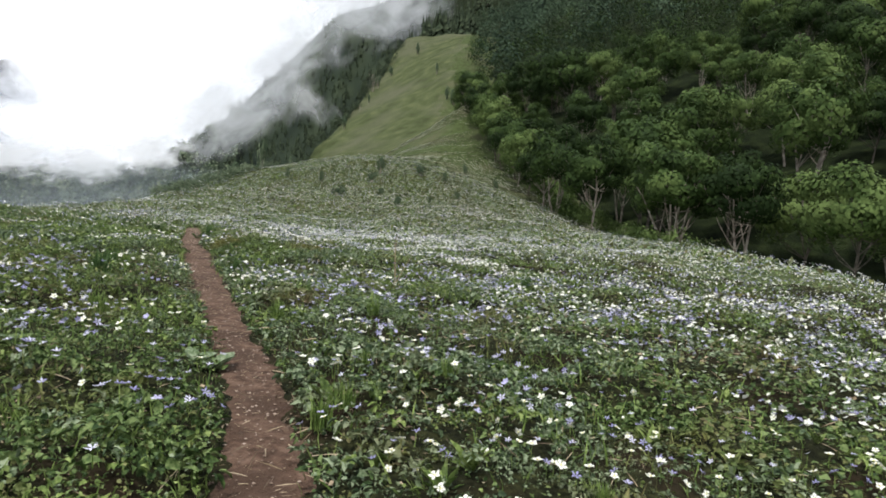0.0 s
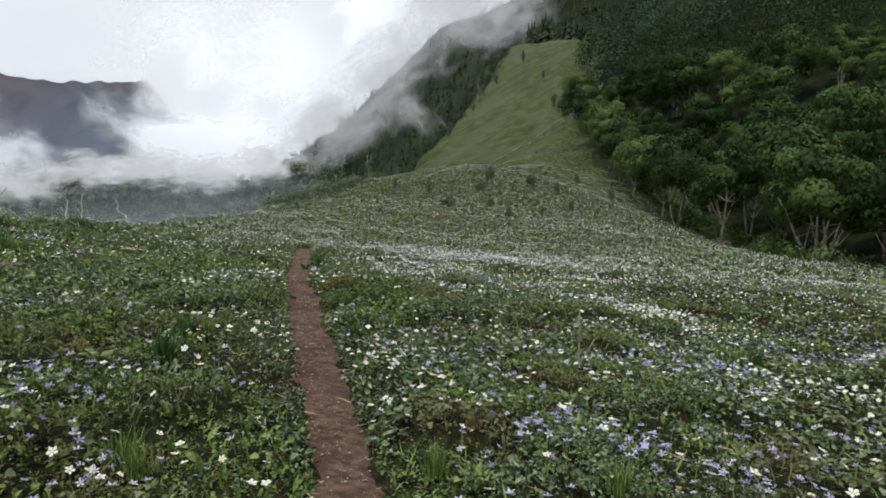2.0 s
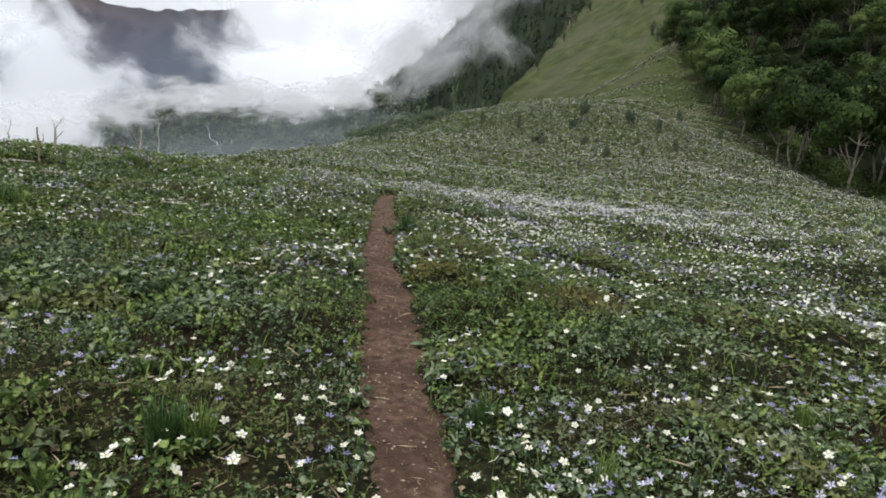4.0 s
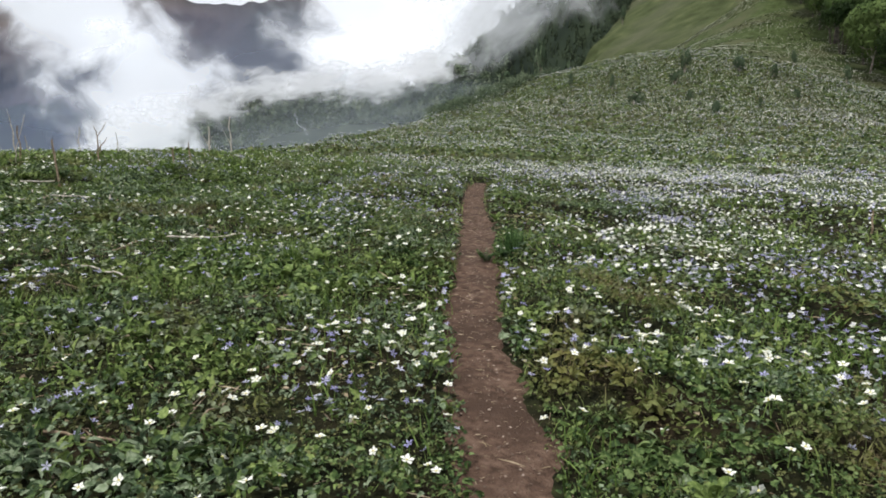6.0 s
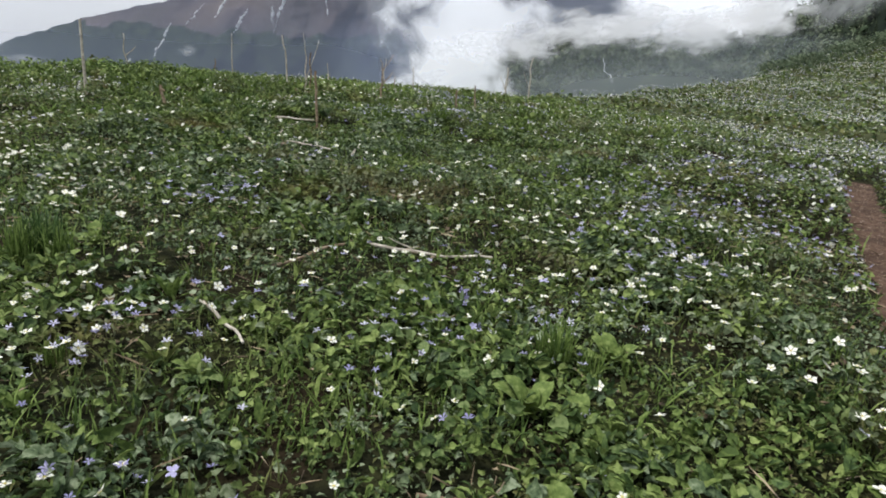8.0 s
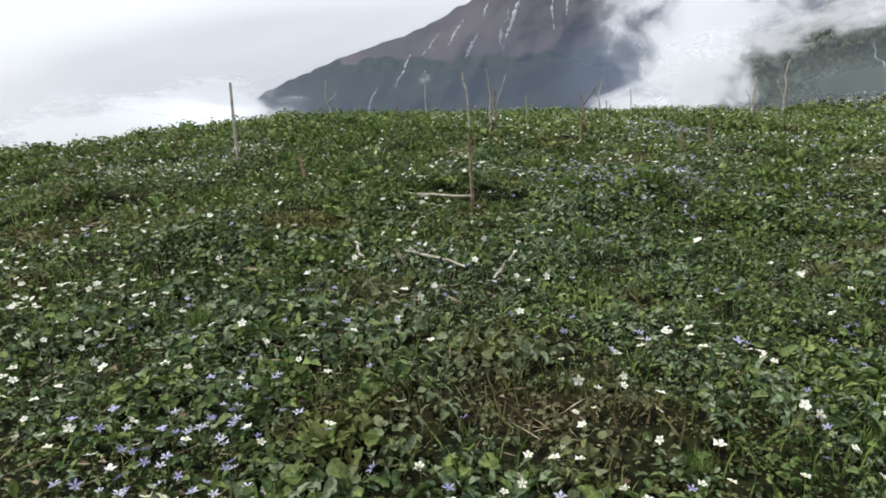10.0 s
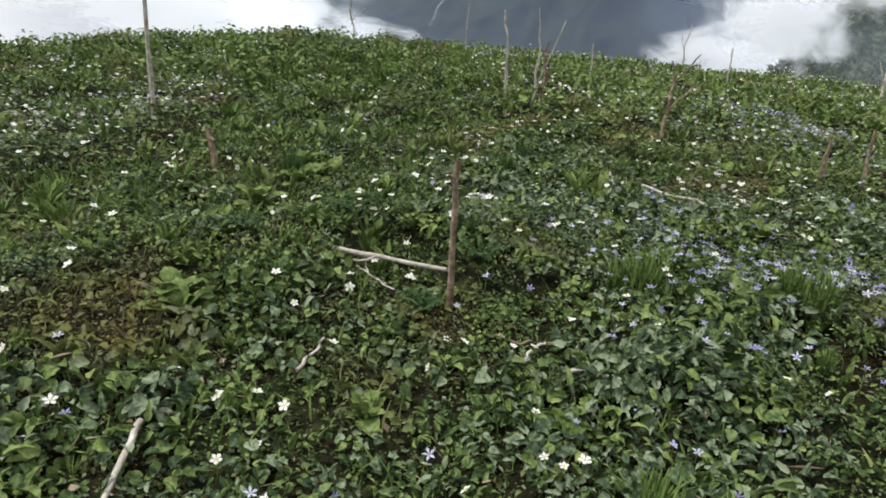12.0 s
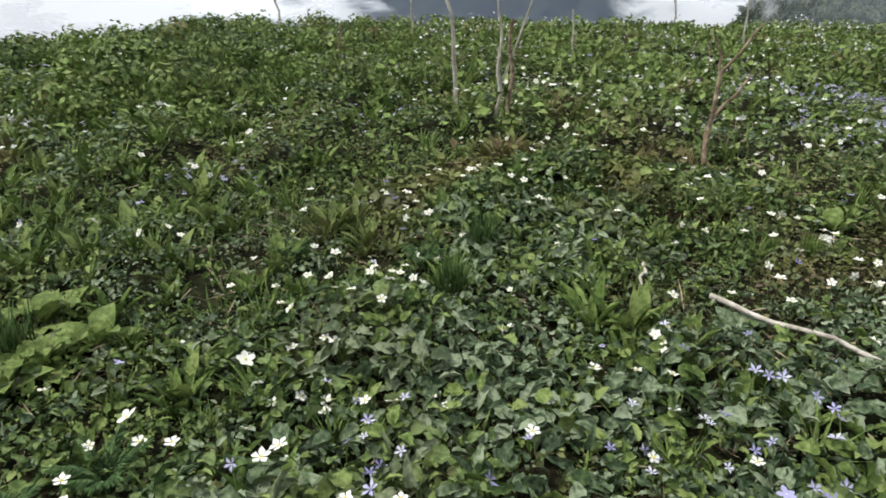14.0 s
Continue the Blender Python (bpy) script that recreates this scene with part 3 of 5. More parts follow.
def leaves_on(rng, centres, radii, count, size, squash=0.75):
    """Many small leaf sprays scattered near the surface of some lumps."""
    which = rng.choice(len(centres), count, p=np.array(radii) ** 2 / np.sum(np.array(radii) ** 2))
    d = rng.randn(count, 3)
    d /= np.linalg.norm(d, axis=1)[:, None]
    rad = np.array(radii)[which] * (0.6 + 0.5 * rng.rand(count) ** 0.6)
    c = np.array(centres)[which] + d * rad[:, None] * [1, 1, squash]
    mid = np.mean(centres, axis=0)
    out = c - mid
    out /= np.linalg.norm(out, axis=1)[:, None]
    nrm = d * 0.7 + out * 0.9 + rng.randn(count, 3) * 0.15
    nrm /= np.linalg.norm(nrm, axis=1)[:, None]
    a = np.cross(nrm, rng.randn(count, 3))
    a /= np.linalg.norm(a, axis=1)[:, None]
    b = np.cross(nrm, a)
    s = size * (0.5 + rng.rand(count))
    s, t = s[:, None], (s * (0.45 + 0.4 * rng.rand(count)))[:, None]
    v = np.stack([c - a * s, c + b * t + nrm * s * 0.15, c + a * s, c - b * t + nrm * s * 0.15], 1).reshape(-1, 3)
    return v, np.arange(count * 4).reshape(-1, 4)


def broadleaf(seed, height, count=1500, stems=2, fan=0.12, bark=None, low=0.22):
    """A broad-leaved mountain tree: leaning stems, limbs and a full uneven crown of many small lumps of leaves. Returns its thing, at the origin."""
    rng = np.random.RandomState(seed)
    pieces, centres, radii, tops = [], [], [], []
    for s in range(stems):
        th = 6.283 * s / stems + rng.randn() * 0.4
        way = (math.cos(th) * fan * (0.5 + rng.rand()), math.sin(th) * fan * (0.5 + rng.rand()), 1)
        p, r = limb(rng, (math.cos(th) * 0.15, math.sin(th) * 0.15, -0.4), way, height * 0.72, 0.13 * height / 9, 0.04, 0.16)
        pieces.append(tube(p, r))
        tops.append((p, r))
    n = 17
    for k in range(n):
        up = -0.55 + 1.5 * (k + rng.rand()) / n
        th = 2.4 * k + rng.randn() * 0.3
        flat = math.sqrt(max(0.06, 1 - min(1, up * up)))
        c = np.array([math.cos(th) * flat * 0.30 * height, math.sin(th) * flat * 0.30 * height, height * (low + 0.40 + 0.30 * up)]) * (0.85 + 0.25 * rng.rand())
        centres.append(c)
        radii.append(height * (0.085 + 0.075 * rng.rand()))
        p, r = tops[k % stems]
        j = rng.randint(2, 6)
        mid = 0.5 * (p[j] + c) + [0, 0, -0.05 * height]
        pieces.append(tube([p[j], mid, c], [r[j] * 0.5, r[j] * 0.35, 0.015], 5))
    tree = new("tree")
    v, f = join(pieces)
    mesh_of("trunk", v, f, bark or M_TRUNK, flat=False, parent=tree)
    v, f = leaves_on(rng, centres, radii, count, height * 0.0165, 0.85)
    mesh_of("crown", v, f, M_LEAF, parent=tree)
    return tagged(tree, "dense green broad-leaved tree at the wood's edge", "tree", group="trees of the ridge wood")


def bare_tree(seed, height, stems=3):
    """A leafless birch: crooked stems with limbs and thin twigs."""
    rng = np.random.RandomState(seed)
    tree, pieces = new("tree"), []
    for s in range(stems):
        p, r = limb(rng, (rng.randn() * 0.2, rng.randn() * 0.2, -0.4), (rng.randn() * 0.22, rng.randn() * 0.22, 1), height * 0.8, 0.07 * height / 9, 0.012)
        pieces.append(tube(p, r))
        for _ in range(8):
            out = rng.randn(3)
            out[2] = abs(out[2]) * 0.5 + 0.1
            k = rng.randint(1, 6)
            q, rr = limb(rng, p[k], out, height * (0.22 + 0.14 * rng.rand()), r[k] * 0.6, 0.01, 0.35, 5)
            pieces.append(tube(q, rr, 5))
            for _t in range(3):
                tw, tr = limb(rng, q[rng.randint(2, 5)], out + rng.randn(3) * 0.7 + [0, 0, 0.4], height * 0.12, 0.012, 0.005, 0.3, 4)
                pieces.append(tube(tw, tr, 4))
    v, f = join(pieces)
    mesh_of("trunk", v, f, M_BARK, flat=False, parent=tree)
    return tree


def lumps(rng, x, y, z, h, sprays, wide=0.36, size=0.10):
    """Leaf sprays of many far trees, in one go."""
    n = len(x)
    k = np.repeat(np.arange(n), sprays)
    d = rng.randn(len(k), 3)
    d /= np.linalg.norm(d, axis=1)[:, None]
    r = (0.5 + 0.5 * rng.rand(len(k)))[:, None]
    c = np.stack([x, y, z + h * 0.6], 1)[k] + d * r * np.stack([h * wide, h * wide, h * 0.42], 1)[k]
    nrm = d + rng.randn(len(k), 3) * 0.25
    nrm /= np.linalg.norm(nrm, axis=1)[:, None]
    a = np.cross(nrm, rng.randn(len(k), 3))
    a /= np.linalg.norm(a, axis=1)[:, None]
    b = np.cross(nrm, a)
    s = (h[k] * size * (0.6 + 0.8 * rng.rand(len(k))))[:, None]
    v = np.stack([c - a * s, c + b * s * 0.7, c + a * s, c - b * s * 0.7], 1).reshape(-1, 3)
    return v, np.arange(len(v)).reshape(-1, 4)


def spires(rng, x, y, z, h, tiers=5):
    """Ragged dark conifers: tiers of drooping triangles round a thin stem."""
    vs = []
    for t in range(tiers):
        for s in range(8):
            th = rng.rand(len(x)) * 6.28
            w = h * 0.17 * (1 - t / (tiers + 0.6)) * (0.6 + 0.7 * rng.rand(len(x)))
            zb = z + h * (0.05 + 0.85 * t / tiers)
            tip = np.stack([x, y, zb + h * 0.24], 1)
            e = np.stack([x + np.cos(th) * w, y + np.sin(th) * w, zb - h * 0.03], 1)
            g = np.stack([x + np.cos(th + 1.1) * w, y + np.sin(th + 1.1) * w, zb + h * 0.02], 1)
            vs.append(np.stack([tip, e, g], 1))
    v = np.concatenate(vs).reshape(-1, 3)
    return v, np.arange(len(v)).reshape(-1, 3)


def place_tree(proto, x, y, scale=1.0, turn=0.0):
    return copy_thing(proto, Matrix.Translation((x, y, float(hill(x, y)) - 0.05)) @ Matrix.Rotation(turn, 4, "Z") @ Matrix.Scale(scale, 4))


rng = np.random.RandomState(77)
PROTO = [broadleaf(100 + i, 8.6, 5000, stems=1 + i % 3, bark=M_BARK if i % 2 else M_TRUNK, low=0.22 + 0.05 * (i % 3)) for i in range(6)]
# the wood on the eastern side of the ridge
spots = []
for yy in np.arange(66, 150, 5.5):          # the row of trees along its edge
    ee = -2.2 + 1.6 * rng.rand() - 1.2 * float(smooth(80, 105, yy))
    spots.append((float(EAST_X(yy)) + ee, float(yy), ee))
for _ in range(60000):
    yy = 48 + 190 * rng.rand() ** 1.15
    ee = -1 + 85 * rng.rand() ** 1.3
    if yy < 62 and ee < 3 + (62 - yy) * 0.5:
        continue
    xx = float(EAST_X(yy)) + ee
    if xx > 0.48 * yy + 10:
        continue
    gap = 6.8 + 2.6 * rng.rand()
    if all((xx - a) ** 2 + (yy - b) ** 2 > gap * gap for a, b, _ in spots):
        spots.append((xx, yy, ee))
    if len(spots) >= 340:
        break
spots.sort(key=lambda s: math.hypot(s[0], s[1]) + 0.6 * s[2])
used_proto = []
for k, (xx, yy, ee) in enumerate(spots[:110]):
    proto = PROTO[k % len(PROTO)]
    size = (0.78 + 0.3 * rng.rand()) if ee < 1 else (0.8 + 0.65 * rng.rand())
    if proto not in used_proto:
        used_proto.append(proto)
        proto.matrix_world = Matrix.Translation((xx, yy, float(hill(xx, yy)) - 0.05)) @ Matrix.Rotation(rng.rand() * 6.28, 4, "Z")
        continue
    place_tree(proto, xx, yy, size, rng.rand() * 6.28)
rest = np.array(spots[110:])
v, f = lumps(rng, rest[:, 0], rest[:, 1], hill(rest[:, 0], rest[:, 1]), 8.0 + 3.5 * rng.rand(len(rest)), 420, 0.38, 0.022)
tagged(mesh_of("wood", v, f, M_LEAF), "dense green wood of broad-leaved trees behind the edge trees", "wood", kind="stuff")

# a pale many-stemmed birch standing before the edge of the wood
birch = broadleaf(156, 9.2, 5600, stems=6, fan=0.24, bark=M_BARK, low=0.2)
birch.matrix_world = Matrix.Translation((7.9, 58.0, float(hill(7.9, 58.0)) - 0.05))
tagged(birch, "pale-stemmed birch with many leaning trunks and a round crown", "tree", group="trees of the ridge wood")

# bare birches at the edge of the wood, and dead trees on the western edge of the ridge
BARE_TREE = [bare_tree(140 + i, 4.6) for i in range(3)]
for k, (bx, by, bs) in enumerate([(7.7, 56.9, 0.62), (4.2, 62.0, 0.4), (-4.6, 96.0, 0.7), (-78.5, 226.0, 2.6), (-76.0, 206.0, 1.6), (1.4, 58.5, 0.5), (-6.9, 103.5, 0.9)]):
    m = Matrix.Translation((bx, by, float(hill(bx, by)) - 0.05)) @ Matrix.Rotation(k * 2.1, 4, "Z") @ Matrix.Scale(bs, 4)
    if k < 3:
        BARE_TREE[k].matrix_world = m
    else:
        BARE_TREE.append(copy_thing(BARE_TREE[k % 3], m))
for bt in BARE_TREE:
    tagged(bt, "bare pale-barked birch with crooked limbs", "tree", group="bare trees of the ridge")

# far hillside woods to the east, under the cloud
fx, fy = rng.uniform(-110, 420, 9000), rng.uniform(190, 720, 9000)
ok = (fx > EAST_X(fy) + 2) & (np.arctan2(fx, fy) < radians(34))
fx, fy = fx[ok][:2000], fy[ok][:2000]
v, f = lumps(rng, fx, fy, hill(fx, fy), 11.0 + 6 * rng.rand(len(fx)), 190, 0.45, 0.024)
tagged(mesh_of("far_wood", v, f, M_HAZED_FARLEAF), "dark green wooded hillside rising behind the ridge", "wood", kind="stuff")

# woods on the spur and the valley side
sa, sw = rng.uniform(12, 60, 5000), 0.3 + 0.7 * rng.rand(5000) ** 0.7
tx_, ty_, tz_ = spur_place(sa, sw)
v, f = spires(rng, tx_, ty_, tz_ - 1.0, 4.0 + 6 * rng.rand(len(tx_)), 4)
tagged(mesh_of("spur_conifers", v, f, M_CONIFER), "ragged dark conifers on the misty spur", "wood", kind="stuff")
sa, sw = rng.uniform(31, 62, 5200), 0.42 + 0.58 * rng.rand(5200)
tx_, ty_, tz_ = spur_place(sa, sw)
v, f = lumps(rng, tx_, ty_, tz_ - 2.0, 8.0 + 6 * rng.rand(len(tx_)), 22, 0.34, 0.11)
tagged(mesh_of("valley_wood", v, f, M_VALLEYLEAF), "trees on the far valley side, leaf colour paled to imitate mist", "wood", kind="stuff")

# dark conifers where the ridge meets the cloud, and single bushes on its slope
cy_ = 302 + 150 * rng.rand(110) ** 1.4
cx_ = WEST_X(cy_) - 6 + (EAST_X(cy_) + 14 - WEST_X(cy_)) * rng.rand(110)
for k in range(110):
    cv, cf = spires(rng, np.array([0.0]), np.array([0.0]), np.array([0.0]), np.array([9.0 + 6 * rng.rand()]), 11)
    c_ob = new("conifer")
    mesh_of("foliage", cv, cf, M_CONIFER, parent=c_ob)
    tv, tf = tube([(0, 0, -0.5), (0, 0, 4), (0, 0, 8)], [0.25, 0.15, 0.05], 6)
    mesh_of("trunk", tv, tf, M_BARK, parent=c_ob)
    c_ob.matrix_world = Matrix.Translation((cx_[k], cy_[k], float(hill(cx_[k], cy_[k])) - 0.3))
    tagged(c_ob, "tall dark conifer on the ridge under the cloud", "conifer", group="conifers on the ridge top")


def bush(seed, size):
    r = np.random.RandomState(seed)
    ob = new("bush")
    cs = [(r.randn() * 0.25 * size, r.randn() * 0.25 * size, size * (0.3 + 0.4 * r.rand())) for _ in range(6)]
    v, f = leaves_on(r, cs, [size * 0.3] * 6, 260, size * 0.09)
    mesh_of("foliage", v, f, M_VALLEYLEAF, parent=ob)
    st = [tube([(0, 0, -0.1), (c[0] * 0.5, c[1] * 0.5, c[2] * 0.6), c], [0.03 * size, 0.02 * size, 0.01], 5) for c in cs]
    v, f = join(st)
    mesh_of("stems", v, f, M_BARK, parent=ob)
    return tagged(ob, "small dark green bush on the open ridge", "bush", group="bushes on the ridge")


BUSHES = [bush(300 + i, 1.0) for i in range(4)]
for k, (bx, by, bs) in enumerate([(-19.4, 55.2, 1.7), (-19.0, 62.3, 1.5), (-15.4, 66.5, 1.6), (-13.7, 54.0, 1.0), (-7.4, 105.8, 2.4), (-19.1, 64.9, 1.8),
                                  (-14.1, 82.2, 1.1), (-23.1, 60.1, 1.2), (-12.8, 66.1, 1.2), (-8.5, 71.0, 1.4), (-27.7, 62.3, 0.9), (-11.7, 56.6, 0.8), (-16.5, 58.0, 0.9), (-10.3, 61.0, 0.9),
                                  (-35.0, 70.5, 2.6), (-41.5, 90.0, 2.4), (-78.0, 229.0, 4.6), (-75.5, 236.0, 3.8), (-73.0, 186.0, 3.2), (-51.3, 209.6, 3.2), (-38.5, 180.0, 4.6),
                                  (-41.3, 184.0, 3.4), (-72.0, 258.0, 3.4), (-75.5, 213.0, 3.0)]):
    m = Matrix.Translation((bx, by, float(hill(bx, by)) - 0.05)) @ Matrix.Rotation(k * 1.3, 4, "Z") @ Matrix.Diagonal((bs * 0.5, bs * 0.5, bs * 1.0 * (0.8 + 0.15 * (k % 4)), 1))
    if k < 4:
        BUSHES[k].matrix_world = m
    else:
        copy_thing(BUSHES[k % 4], m)

# low scrub along the foot of the wood, and on the broken western edge of the upper hill
uy = rng.uniform(54, 132, 420)
ux = EAST_X(uy) - 1.0 + 5.5 * rng.rand(420)
v, f = lumps(rng, ux, uy, hill(ux, uy) - 0.3, 0.7 + 1.9 * rng.rand(420) ** 1.5, 130, 0.5, 0.05)
tagged(mesh_of("scrub", v, f, M_LEAF), "dark green scrub along the foot of the wood", "shrubs", kind="stuff")
uy = rng.uniform(172, 292, 150)
ux = WEST_X(uy) - 3.0 + 4.0 * rng.rand(150)
v, f = lumps(rng, ux, uy, hill(ux, uy) - 0.6, 1.2 + 3.2 * rng.rand(150) ** 2, 90, 0.5, 0.06)
tagged(mesh_of("scrub", v, f, M_CONIFER), "dark scrub on the broken edge of the upper hill", "shrubs", kind="stuff")
uy = rng.uniform(52, 74, 160)
ux = WEST_X(uy) - 2.5 + 4.0 * rng.rand(160)
v, f = lumps(rng, ux, uy, hill(ux, uy) - 0.2, 0.5 + 0.8 * rng.rand(160), 90, 0.6, 0.06)
tagged(mesh_of("scrub", v, f, M_VALLEYLEAF), "light green scrub on the western edge of the ridge", "shrubs", kind="stuff")

# ---- meadow plants ----
def leaf_colours(name, dark, mid, light, dry, at=(0.55, 0.68), rough=0.5, through=0.14):
    return material(name, [dark, mid, light], 55.0, rough, 0.35, 150, island=0.42, through=through, second=dry, second_scale=1.1, second_at=at, spec=0.12)


M_HERB = leaf_colours("meadow_leaf", (0.022, 0.043, 0.014), (0.070, 0.115, 0.034), (0.162, 0.217, 0.082), (0.146, 0.135, 0.042), (0.56, 0.72))
M_HERB_GREY = leaf_colours("grey_green_leaf", (0.035, 0.059, 0.030), (0.106, 0.151, 0.076), (0.256, 0.308, 0.200), (0.134, 0.141, 0.069), (0.54, 0.7))
M_HERB_LIGHT = leaf_colours("light_green_leaf", (0.053, 0.086, 0.022), (0.121, 0.175, 0.046), (0.227, 0.290, 0.096), (0.159, 0.147, 0.058), (0.6, 0.75))
M_MOSS = leaf_colours("olive_moss", (0.042, 0.050, 0.019), (0.097, 0.109, 0.038), (0.179, 0.189, 0.074), (0.137, 0.110, 0.060), (0.55, 0.7))
M_GRASS = leaf_colours("grass_blade", (0.051, 0.090, 0.022), (0.118, 0.183, 0.044), (0.213, 0.293, 0.087), (0.179, 0.141, 0.074), (0.55, 0.7))
M_STRAW = material("dry_straw", [(0.10, 0.075, 0.05), (0.21, 0.16, 0.10), (0.36, 0.29, 0.2)], 5.0, 0.9, island=0.8)
M_WHITE = material("white_petal", [(0.70, 0.71, 0.63), (0.84, 0.84, 0.77)], 20.0, 0.6, island=0.5, through=0.2)
M_VIOLET = material("violet_petal", [(0.26, 0.25, 0.45), (0.38, 0.37, 0.58), (0.55, 0.55, 0.69)], 20.0, 0.6, island=0.9, through=0.2)
M_YELLOW = material("yellow_stamens", [(0.46, 0.40, 0.10), (0.62, 0.57, 0.22)], 40.0, 0.8)
M_TUSSOCK = material("tussock", [(0.036, 0.05, 0.019), (0.064, 0.08, 0.035), (0.11, 0.124, 0.066)], 0.4, 0.9, island=0.4)
M_STONE = material("grit_stone", [(0.09, 0.062, 0.047), (0.16, 0.115, 0.088), (0.28, 0.22, 0.18)], 30.0, 0.9, island=0.8)

# the line walked over the meadow, in plan
WALKED = np.array([(2.6, 2.8), (0.2, 6.6), (-1.8, 9.6), (-3.6, 11.4), (-6.0, 12.9), (-9.2, 14.3), (-12.8, 15.0), (-14.5, 15.4)])
_wk = np.concatenate([np.linspace(a, b, 14, endpoint=False) for a, b in zip(WALKED[:-1], WALKED[1:])])


def off_walk(x, y):
    out = np.empty(len(x))
    for k in range(0, len(x), 20000):
        s = slice(k, k + 20000)
        out[s] = np.sqrt(((x[s, None] - _wk[:, 0]) ** 2 + (y[s, None] - _wk[:, 1]) ** 2).min(1))
    return out


MR = np.random.RandomState(2024)


def strew(per_m2, near, far, box, keep=None, clear=0.14):
    """Random places in a belt beside the line walked, clear of the trodden path, thinned by keep(x, y) from 0 to 1."""
    x0, x1, y0, y1 = box
    n = int(per_m2 * (x1 - x0) * (y1 - y0))
    x, y = MR.uniform(x0, x1, n), MR.uniform(y0, y1, n)
    if keep is not None:
        ok = MR.rand(n) < keep(x, y)
        x, y = x[ok], y[ok]
    d = off_walk(x, y)
    ok = (d >= near) & (d < far)
    x, y = x[ok], y[ok]
    ok = off_trail(x, y) > clear * (1 + 0.12 * smooth(9.0, 11.5, y)) + 0.09 * MR.rand(len(x))
    return x[ok], y[ok]


def spread(name, tmpl, faces, x, y, z, size, tilt, mat, label, category, lean=None):
    """Many small pieces of one shape, each turned, tilted and sized for itself, as one mesh."""
    n = len(x)
    t = np.abs(MR.randn(n)) * tilt
    al, th = MR.rand(n) * 6.283, MR.rand(n) * 6.283
    nz = np.stack([np.sin(t) * np.cos(al), np.sin(t) * np.sin(al), np.cos(t)], 1)
    ref = np.stack([np.cos(th), np.sin(th), np.zeros(n)], 1)
    a = np.cross(ref, nz)
    a /= np.linalg.norm(a, axis=1)[:, None] + 1e-9
    b = np.cross(nz, a)
    T = np.asarray(tmpl, np.float32)
    S = size[:, None, None] if np.ndim(size) else size
    v = np.stack([x, y, z], 1)[:, None, :] + S * (T[None, :, 0:1] * a[:, None] + T[None, :, 1:2] * b[:, None] + T[None, :, 2:3] * nz[:, None])
    k = len(T)
    f = (np.asarray(faces)[None] + (np.arange(n) * k)[:, None, None]).reshape(-1, len(faces[0]))
    return tagged(mesh_of(name, v.reshape(-1, 3), f, mat), label, category, kind="stuff")


ROUND = [(0, 0, 0), (-0.24, 0.10, 0.12), (-0.37, 0.40, 0.22), (-0.27, 0.52, 0.15), (-0.24, 0.80, 0.08), (0, 1.08, -0.20), (0.24, 0.80, 0.10), (0.27, 0.52, 0.17), (0.37, 0.40, 0.20), (0.24, 0.10, 0.12), (0, 0.5, 0.03)]
ROUND_F = [(0, 10, 1), (1, 10, 2), (2, 10, 3), (3, 10, 4), (4, 10, 5), (0, 9, 10), (9, 8, 10), (8, 7, 10), (7, 6, 10), (6, 5, 10)]


def rosette(seed, count, slim, shape=ROUND, shape_f=ROUND_F):
    """A small herb: leaves on short stalks arching out from one root, the outer ones drooping. Radius about 1."""
    r = np.random.RandomState(seed)
    vs, fs = [], []
    for k in range(count):
        th = 6.283 * k / count * 1.62 + r.randn() * 0.3
        reach, lift, size = 0.25 + 0.6 * r.rand(), 0.35 + 0.5 * r.rand(), 0.42 + 0.28 * r.rand()
        pitch, roll = 0.35 - 0.9 * reach + r.randn() * 0.4, r.randn() * 0.55
        m = Matrix.Translation((math.cos(th) * reach * 0.6, math.sin(th) * reach * 0.6, lift * (1.15 - 0.7 * reach))) @ Matrix.Rotation(th - 1.5708, 4, "Z") @ Matrix.Rotation(pitch, 4, "X") @ Matrix.Rotation(roll, 4, "Y")
        b = len(vs)
        for x, y, z in shape:
            vs.append(tuple(m @ Vector((x * size * slim, y * size, z * size))))
        fs += [(i + b, j + b, l + b) for i, j, l in shape_f]
    return vs, fs


ROSETTES = [rosette(11, 7, 1.25), rosette(12, 7, 0.55), rosette(13, 8, 0.85)]
KITE = [(0, 0, 0), (-0.36, 0.45, 0.12), (0, 1.0, -0.05), (0.36, 0.45, 0.12)]
KITE_F = [(0, 2, 1), (0, 3, 2)]
FAR_ROSETTES = [rosette(14, 7, 1.15, KITE, KITE_F), rosette(15, 6, 0.6, KITE, KITE_F), rosette(16, 8, 0.85, KITE, KITE_F)]
BLADE = [(-0.035, 0, 0), (0.035, 0, 0), (-0.03, 0.10, 0.5), (0.03, 0.10, 0.5), (0, 0.38, 0.95)]
BLADE_F = [(0, 1, 3), (0, 3, 2), (2, 3, 4)]
LANCE = [(0, 0, 0), (-0.17, 0.06, 0.38), (0.17, 0.06, 0.38), (0, 0.14, 0.42), (-0.13, 0.2, 0.72), (0.13, 0.2, 0.72), (0, 0.44, 0.98)]
LANCE_F = [(0, 3, 1), (0, 2, 3), (1, 3, 4), (3, 2, 5), (3, 6, 4), (3, 5, 6)]


